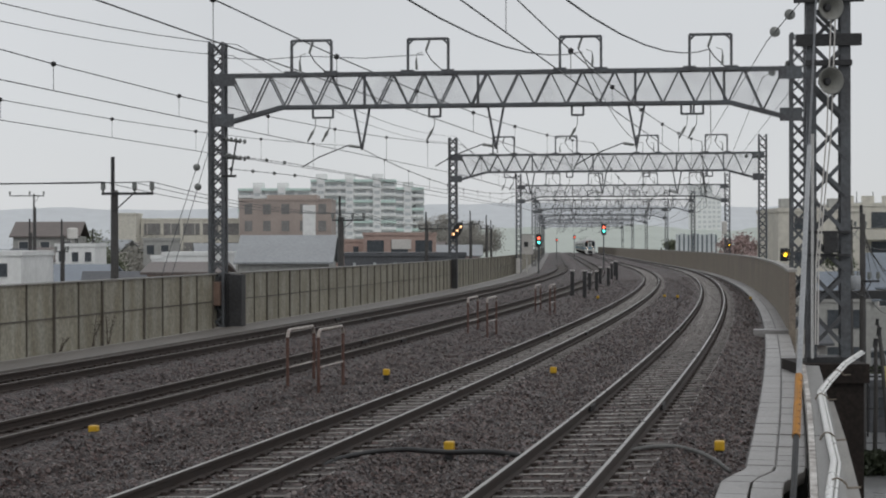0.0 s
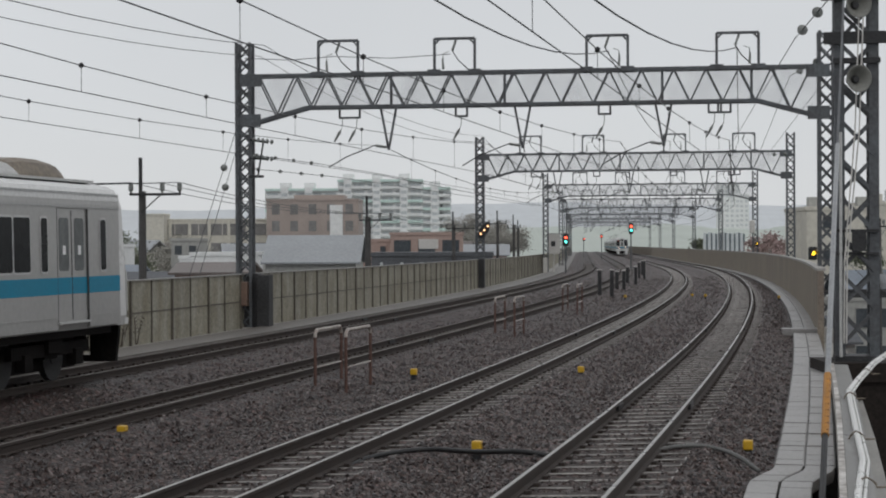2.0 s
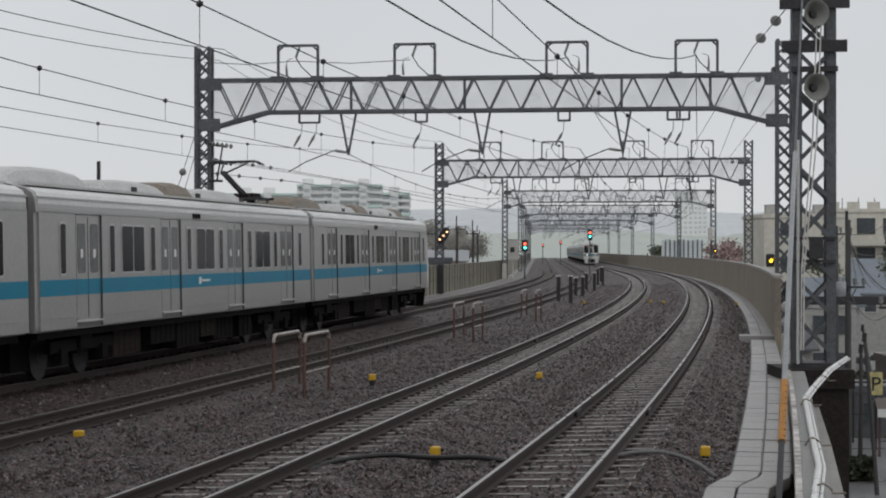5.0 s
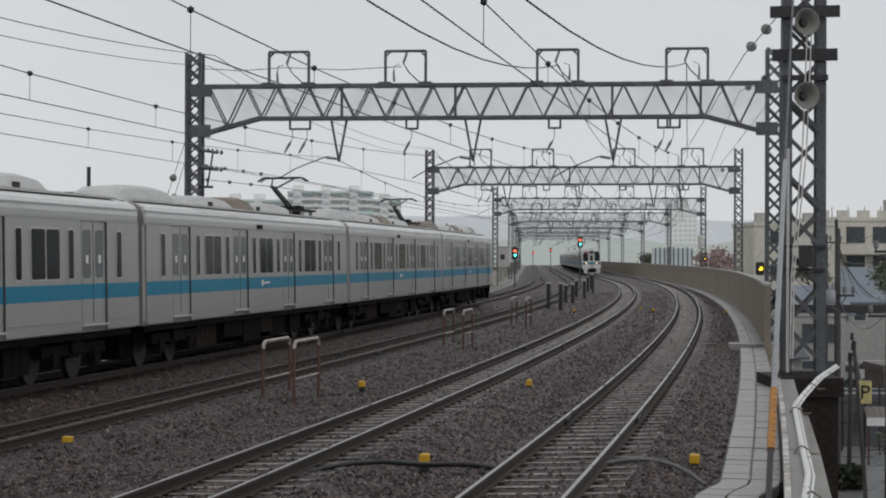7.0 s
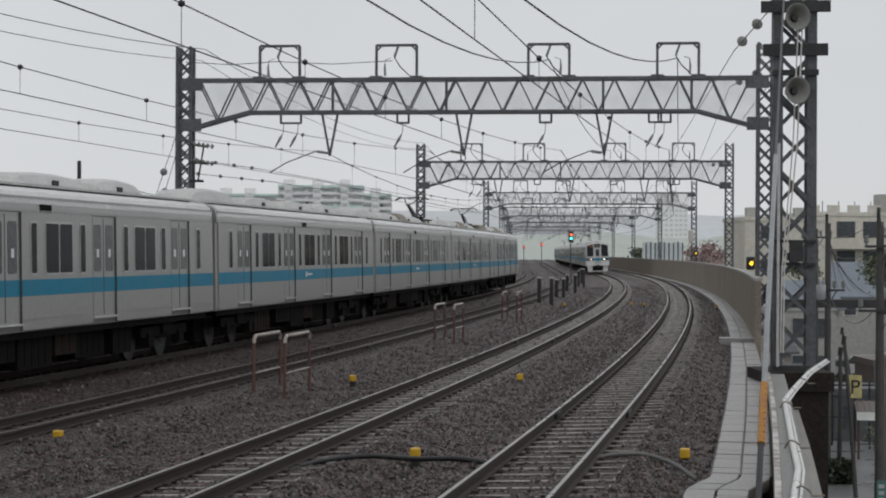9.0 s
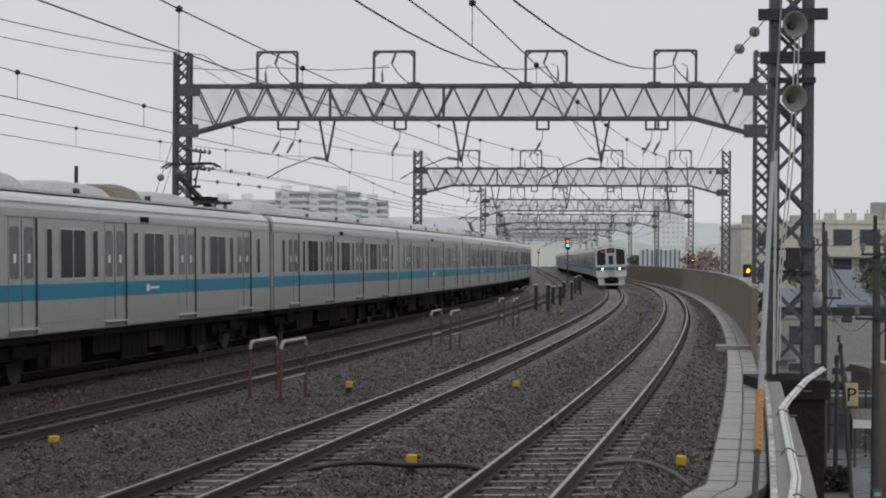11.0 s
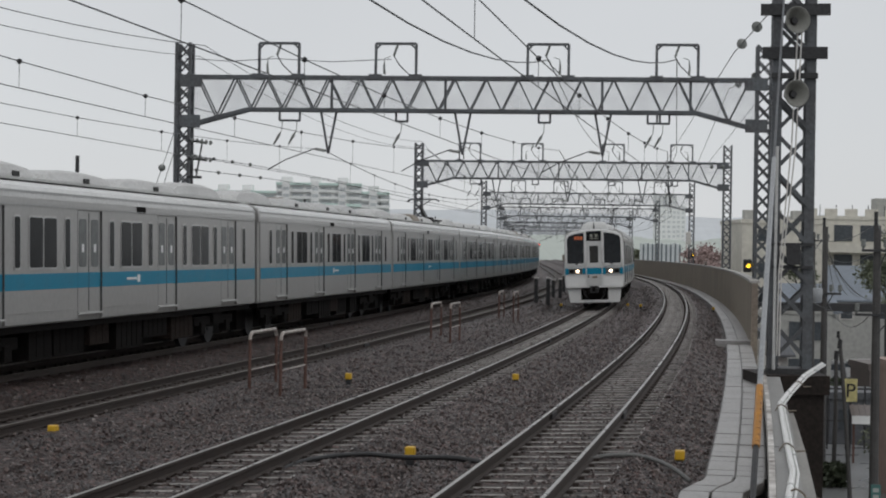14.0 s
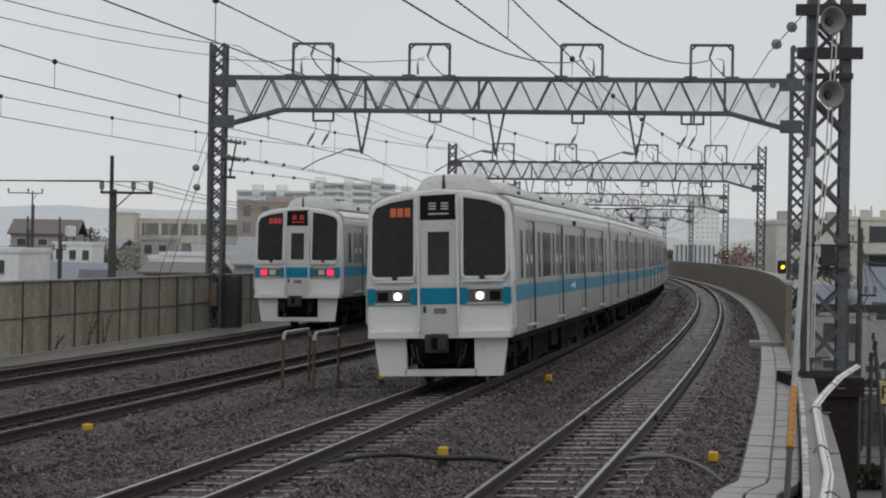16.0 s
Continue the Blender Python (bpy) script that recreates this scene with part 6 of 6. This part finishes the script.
def vertical_screen():
    """The pale screen of upright panels beyond the outer parapet."""
    t = thing("panel_screen", "pale upright panels with dark gaps behind the parapet", "screen", m=pose(32.5, 235, 0))
    panel, gap = mat("pale_blue_panel", (0.66, 0.70, 0.71), 0.5, 0, 0.08, 0.5, 4), mat("dark_blue_post", (0.13, 0.17, 0.19), 0.5)
    for i in range(9):
        x = 0.64 * i
        top = 4.1 + (0.12 if i % 3 == 1 else 0)
        part("panel", joined((x, x + 0.40, 0, 0.1, GROUND_Z, top)), panel, t)
        part("gap_post", joined((x + 0.40, x + 0.64, 0.04, 0.14, GROUND_Z, top - 0.1)), gap, t)


vertical_screen()

# ---- trees
LEAF = mat("spring_leaf", (0.17, 0.19, 0.12), 0.6, 0, 0.25, 0.6, 4, dirt=(0.12, 0.135, 0.09))
BLOSSOM = mat("faded_blossom", (0.44, 0.33, 0.32), 0.7, 0, 0.2, 0.6, 4, dirt=(0.30, 0.22, 0.2))
# Rain haze is put into this crown colour, paler than the bare wood.
BROWN_LEAF = mat("hazed_bare_crown", (0.42, 0.405, 0.37), 0.8, 0, 0.15, 0.3, 3, dirt=(0.33, 0.32, 0.285))
BARK = mat("bark", (0.07, 0.055, 0.045), 0.8, 0, 0.3, 2, 12, 0.4)


def tree(x, y, top, width, leaf, label, seed, count=900, size=0.2):
    t = thing("tree", label, "tree", "trees of the town", m=pose(x, y, 0))
    rnd = random.Random(seed)
    h = top - GROUND_Z
    bm = bmesh.new()
    tube(bm, [(0, 0, GROUND_Z), (0.05, 0, GROUND_Z + h * 0.3), (0, 0.1, GROUND_Z + h * 0.55), (0.1, 0, top - h * 0.12)], [h * 0.03, h * 0.022, h * 0.015, 0.03], 8)
    tips = []
    for k in range(11):
        a = k * 2.4
        z0 = GROUND_Z + h * rnd.uniform(0.35, 0.6)
        q = Vector((math.cos(a) * width * rnd.uniform(0.3, 0.46), math.sin(a) * width * rnd.uniform(0.3, 0.46), z0 + h * rnd.uniform(0.1, 0.3)))
        tube(bm, [(0, 0, z0), q * 0.5 + Vector((0, 0, z0 * 0.5 + h * 0.02)), q], [h * 0.012, h * 0.008, 0.02], 5)
        tips.append(q)
    tips.append(Vector((0, 0, top - h * 0.1)))
    part("trunk", bm, BARK, t)
    verts, faces = [], []
    for i in range(count):
        c = rnd.choice(tips)
        d = Vector((rnd.gauss(0, 1), rnd.gauss(0, 1), rnd.gauss(0, 0.7)))
        p = c + d * width * 0.11
        if p.z > top:
            p.z = top - rnd.uniform(0, 0.5)
        n = Vector((rnd.gauss(0, 1), rnd.gauss(0, 1), rnd.gauss(0, 1))).normalized()
        u = n.orthogonal().normalized() * size * rnd.uniform(0.6, 1.4)
        v = n.cross(u).normalized() * size * rnd.uniform(0.5, 1.0)
        b = len(verts)
        verts += [tuple(p - u), tuple(p - v * 0.8 + n * size * 0.15), tuple(p + u), tuple(p + v)]
        faces.append((b, b + 1, b + 2, b + 3))
    me = bpy.data.meshes.new("crown")
    me.from_pydata(verts, [], faces)
    me.materials.append(leaf)
    ob = new("crown", me)
    ob.parent = t
    return t


tree(40.4, 300, 3.7, 6, LEAF, "round green tree behind the parapet", 1, 3800, 0.24)
tree(35.6, 200, 4.3, 4.6, BLOSSOM, "tree with faded pink blossom behind the parapet", 2, 4500, 0.17)
tree(33.6, 190, 3.9, 4.2, BLOSSOM, "tree with faded pink blossom behind the parapet", 3, 3500, 0.16)
tree(0.5, 330, 8.8, 10, BROWN_LEAF, "tall brownish tree among the houses", 4, 14000, 0.15)
tree(6.0, 335, 7.6, 9, BROWN_LEAF, "tall brownish tree among the houses", 5, 14000, 0.15)
tree(-7.0, 250, 4.6, 6, BROWN_LEAF, "dark tree beside the pink shop", 6, 3500, 0.22)
tree(-44.5, 210, 4.6, 9, LEAF, "dark green trees among the houses", 7, 9000, 0.15)
tree(-50.0, 215, 4.2, 8, BROWN_LEAF, "dark bare trees among the houses", 8, 9000, 0.13)
tree(-39.0, 225, 4.2, 8, BROWN_LEAF, "dark bare trees among the houses", 9, 9000, 0.13)
tree(37.3, 128, 5.3, 4.6, LEAF, "green tree beside the cream flats", 10, 6500, 0.12)
tree(33.9, 143, 3.6, 3.6, LEAF, "green tree beside the cream flats", 12, 3500, 0.12)
tree(21.0, 72, -4.6, 2.2, LEAF, "small shrub at the forecourt", 13, 700, 0.09)
tree(22.6, 70, -4.9, 2.0, LEAF, "small shrub at the forecourt", 14, 700, 0.09)


# ---- far ridges in the rain, whose haze is put into the base colour
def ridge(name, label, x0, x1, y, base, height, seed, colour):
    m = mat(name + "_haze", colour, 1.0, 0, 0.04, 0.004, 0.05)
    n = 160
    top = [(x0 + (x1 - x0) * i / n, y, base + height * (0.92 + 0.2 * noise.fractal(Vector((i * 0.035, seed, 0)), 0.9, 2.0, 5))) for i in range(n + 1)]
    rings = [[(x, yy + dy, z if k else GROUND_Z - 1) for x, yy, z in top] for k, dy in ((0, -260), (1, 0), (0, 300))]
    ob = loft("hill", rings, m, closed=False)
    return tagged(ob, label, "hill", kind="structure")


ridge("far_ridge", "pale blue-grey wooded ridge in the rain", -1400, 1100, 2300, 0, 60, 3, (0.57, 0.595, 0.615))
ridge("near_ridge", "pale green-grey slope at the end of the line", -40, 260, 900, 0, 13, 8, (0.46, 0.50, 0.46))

# ---- sleepers, trough lids and loose stones: the many small pieces
def lay_sleepers():
    pitch = 0.6
    for n, tr in TRACKS.items():
        y0, y1 = {1: (26, 80), 2: (18, 70), 3: (12, 95), 4: (12, 110)}[n]
        y, k, rest = 10.0, 0, []
        while y < 230:
            m = sleeper_pose(n, y)
            if y0 <= y <= y1 and k < 200:
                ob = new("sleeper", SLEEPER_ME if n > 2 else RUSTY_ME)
                ob.parent = tr
                ob.matrix_local = m
                k += 1
            else:
                rest.append(m)
            y += pitch * math.cos(math.atan(slope(y)))
        verts, faces = [], []
        sv, sf = [v.co.copy() for v in SLEEPER_ME.vertices], [tuple(p.vertices) for p in SLEEPER_ME.polygons]
        for m in rest:
            b = len(verts)
            verts += [tuple(m @ v) for v in sv]
            faces += [tuple(i + b for i in f) for f in sf]
        me = bpy.data.meshes.new("sleeper_rest")
        me.from_pydata(verts, [], faces)
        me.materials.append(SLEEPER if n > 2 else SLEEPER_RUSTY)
        me.materials.append(RAIL_SIDE)
        per = [p.material_index for p in SLEEPER_ME.polygons]
        for i, p in enumerate(me.polygons):
            p.material_index = per[i % len(per)]
        ob = new("sleeper_rest", me)
        ob.parent = tr
        ob["kind"] = "stuff"


lay_sleepers()


def lay_trough():
    t = thing("cable_trough", "double row of wet pale concrete cable trough lids", "cable trough", kind="structure")
    rnd = random.Random(3)

    def shift(y):
        return -0.26 * min(1, max(0, (21.6 - y) / 1.0))

    rows = ((2.12, 2.47), (2.50, 2.86))
    y = 12.0
    while y < 150:
        ln = 0.5 if y < 75 else 3.0
        for a, b in rows:
            dz = rnd.uniform(-0.006, 0.008)
            rings = [[at(yy, o + shift(yy) + rnd.uniform(-0.006, 0.006), z + dz) for o, z in ((a, -0.32), (b, -0.32), (b, -0.185), (b - 0.012, -0.175), (a + 0.012, -0.175), (a, -0.185))] for yy in (y + 0.004, y + ln - 0.004)]
            loft("lid", rings, TROUGH, t)
        y += ln
    sweep("trough_bed", [(2.10, -0.75), (2.88, -0.75), (2.88, -0.2), (2.10, -0.2)], steps(22, FAR, 4), mat("damp_trough", (0.12, 0.115, 0.11), 0.6), t)
    sweep("far_lids", [(2.12, -0.3), (2.86, -0.3), (2.86, -0.18), (2.12, -0.18)], steps(150, FAR, 5), TROUGH, t)
    p = at(54, 2.1)
    ob = part("cross_lid", joined((-0.35, 0.75, -0.45, 0.45, -0.3, -0.06)), TROUGH, t)
    ob.matrix_local = pose(p.x, p.y, 0, 0, 0, yaw_at(54))


lay_trough()


def wall_foot():
    """The walkway between the inner track and the wall."""
    ob = sweep("walkway", [(-16.3, -0.75), (-14.9, -0.75), (-14.9, -0.2), (-16.3, -0.2)], steps(-6, FAR, 4), mat("dark_wet_walkway", (0.15, 0.137, 0.125), 0.5, 0, 0.25, 0.7, 15, 0.2))
    tagged(ob, "wet grey concrete walkway at the foot of the sound wall", "walkway", kind="structure")


wall_foot()


def loose_stones():
    """Single ballast stones standing out of the bed where the eye is near."""
    rnd = random.Random(21)
    verts, faces = [], []
    base = [Vector(v) for v in ((-1, -0.7, -0.5), (0.9, -0.8, -0.4), (1, 0.7, -0.5), (-0.8, 0.9, -0.4), (-0.6, -0.5, 0.6), (0.6, -0.4, 0.7), (0.5, 0.6, 0.55), (-0.5, 0.4, 0.75))]
    quads = ((0, 3, 2, 1), (4, 5, 6, 7), (0, 1, 5, 4), (1, 2, 6, 5), (2, 3, 7, 6), (3, 0, 4, 7))
    for i in range(110000):
        y = 14 + 126 * rnd.random() ** 2.3
        lo, hi = -0.275 * y, 0.24 * y
        x = rnd.uniform(lo, hi)
        off = (x - line_x(y)) * math.cos(math.atan(slope(y)))
        if off > 2.05 or off < -14.8:
            continue
        if any(abs(abs(off - o) - 0.566) < 0.11 for o in OFFS.values()):
            continue
        if any(abs(off - o) < 1.02 for o in OFFS.values()) and rnd.random() < 0.55:
            continue
        if min(abs(off - OFFS[1]), abs(off - OFFS[2])) < 1.3 and rnd.random() < 0.75:
            continue
        z = bed_z(off, y)
        s = rnd.uniform(0.014, 0.030) * (1 + 0.005 * (y - 14))
        q = Euler((rnd.uniform(0, 6.3), rnd.uniform(0, 6.3), rnd.uniform(0, 6.3))).to_matrix()
        c = Vector((x, y - 0.0, z + s * 0.35))
        b = len(verts)
        verts += [tuple(c + q @ (v * s * rnd.uniform(0.75, 1.2))) for v in base]
        faces += [tuple(k + b for k in f) for f in quads]
    me = bpy.data.meshes.new("ballast_stones")
    me.from_pydata(verts, [], faces)
    me.materials.append(STONE_MIX)
    return tagged(new("ballast_stones", me), "loose wet crushed stones on the ballast bed", "ballast", kind="stuff")


def stone_mix():
    m = bpy.data.materials.new("loose_stone")
    m.use_nodes = True
    nt = m.node_tree
    N, L, b = nt.nodes.new, nt.links.new, nt.nodes["Principled BSDF"]
    geo, ramp, tc, ns = N("ShaderNodeNewGeometry"), N("ShaderNodeValToRGB"), N("ShaderNodeTexCoord"), N("ShaderNodeTexNoise")
    ns.inputs["Scale"].default_value = 0.4
    L(tc.outputs["Object"], ns.inputs["Vector"])
    e = ramp.color_ramp.elements
    e[0].color, e[1].color = (0.024, 0.019, 0.0175, 1), (0.16, 0.132, 0.122, 1)
    k = e.new(0.93)
    k.color = (0.14, 0.11, 0.10, 1)
    e[-1].color = (0.24, 0.21, 0.2, 1)
    for f, c in ((0.2, (0.055, 0.036, 0.032, 1)), (0.4, (0.05, 0.048, 0.05, 1)), (0.6, (0.10, 0.068, 0.06, 1)), (0.75, (0.09, 0.086, 0.088, 1))):
        k = e.new(f)
        k.color = c
    L(geo.outputs["Random Per Island"], ramp.inputs[0])
    mix = N("ShaderNodeMix")
    mix.data_type, mix.blend_type = "RGBA", "MULTIPLY"
    mix.inputs["Factor"].default_value = 0.6
    L(ramp.outputs[0], mix.inputs[6])
    L(ns.outputs["Color"], mix.inputs[7])
    L(ramp.outputs[0], b.inputs["Base Color"])
    b.inputs["Roughness"].default_value = 0.45
    return m


STONE_MIX = stone_mix()
loose_stones()


# ---- what moves
def motions():
    times = [i * 0.5 for i in range(33)]
    for i, car in enumerate(LEFT_CARS):
        walk(car, [(t, car_pose(left_front(t) - 10 - 20 * i, OFFS[1], i == 7, LIFT[1], 1.0)) for t in times])
    for i, car in enumerate(RIGHT_CARS):
        walk(car, [(t, car_pose(right_front(t) + 10 + 20 * i, OFFS[3], i == 0)) for t in times])


motions()
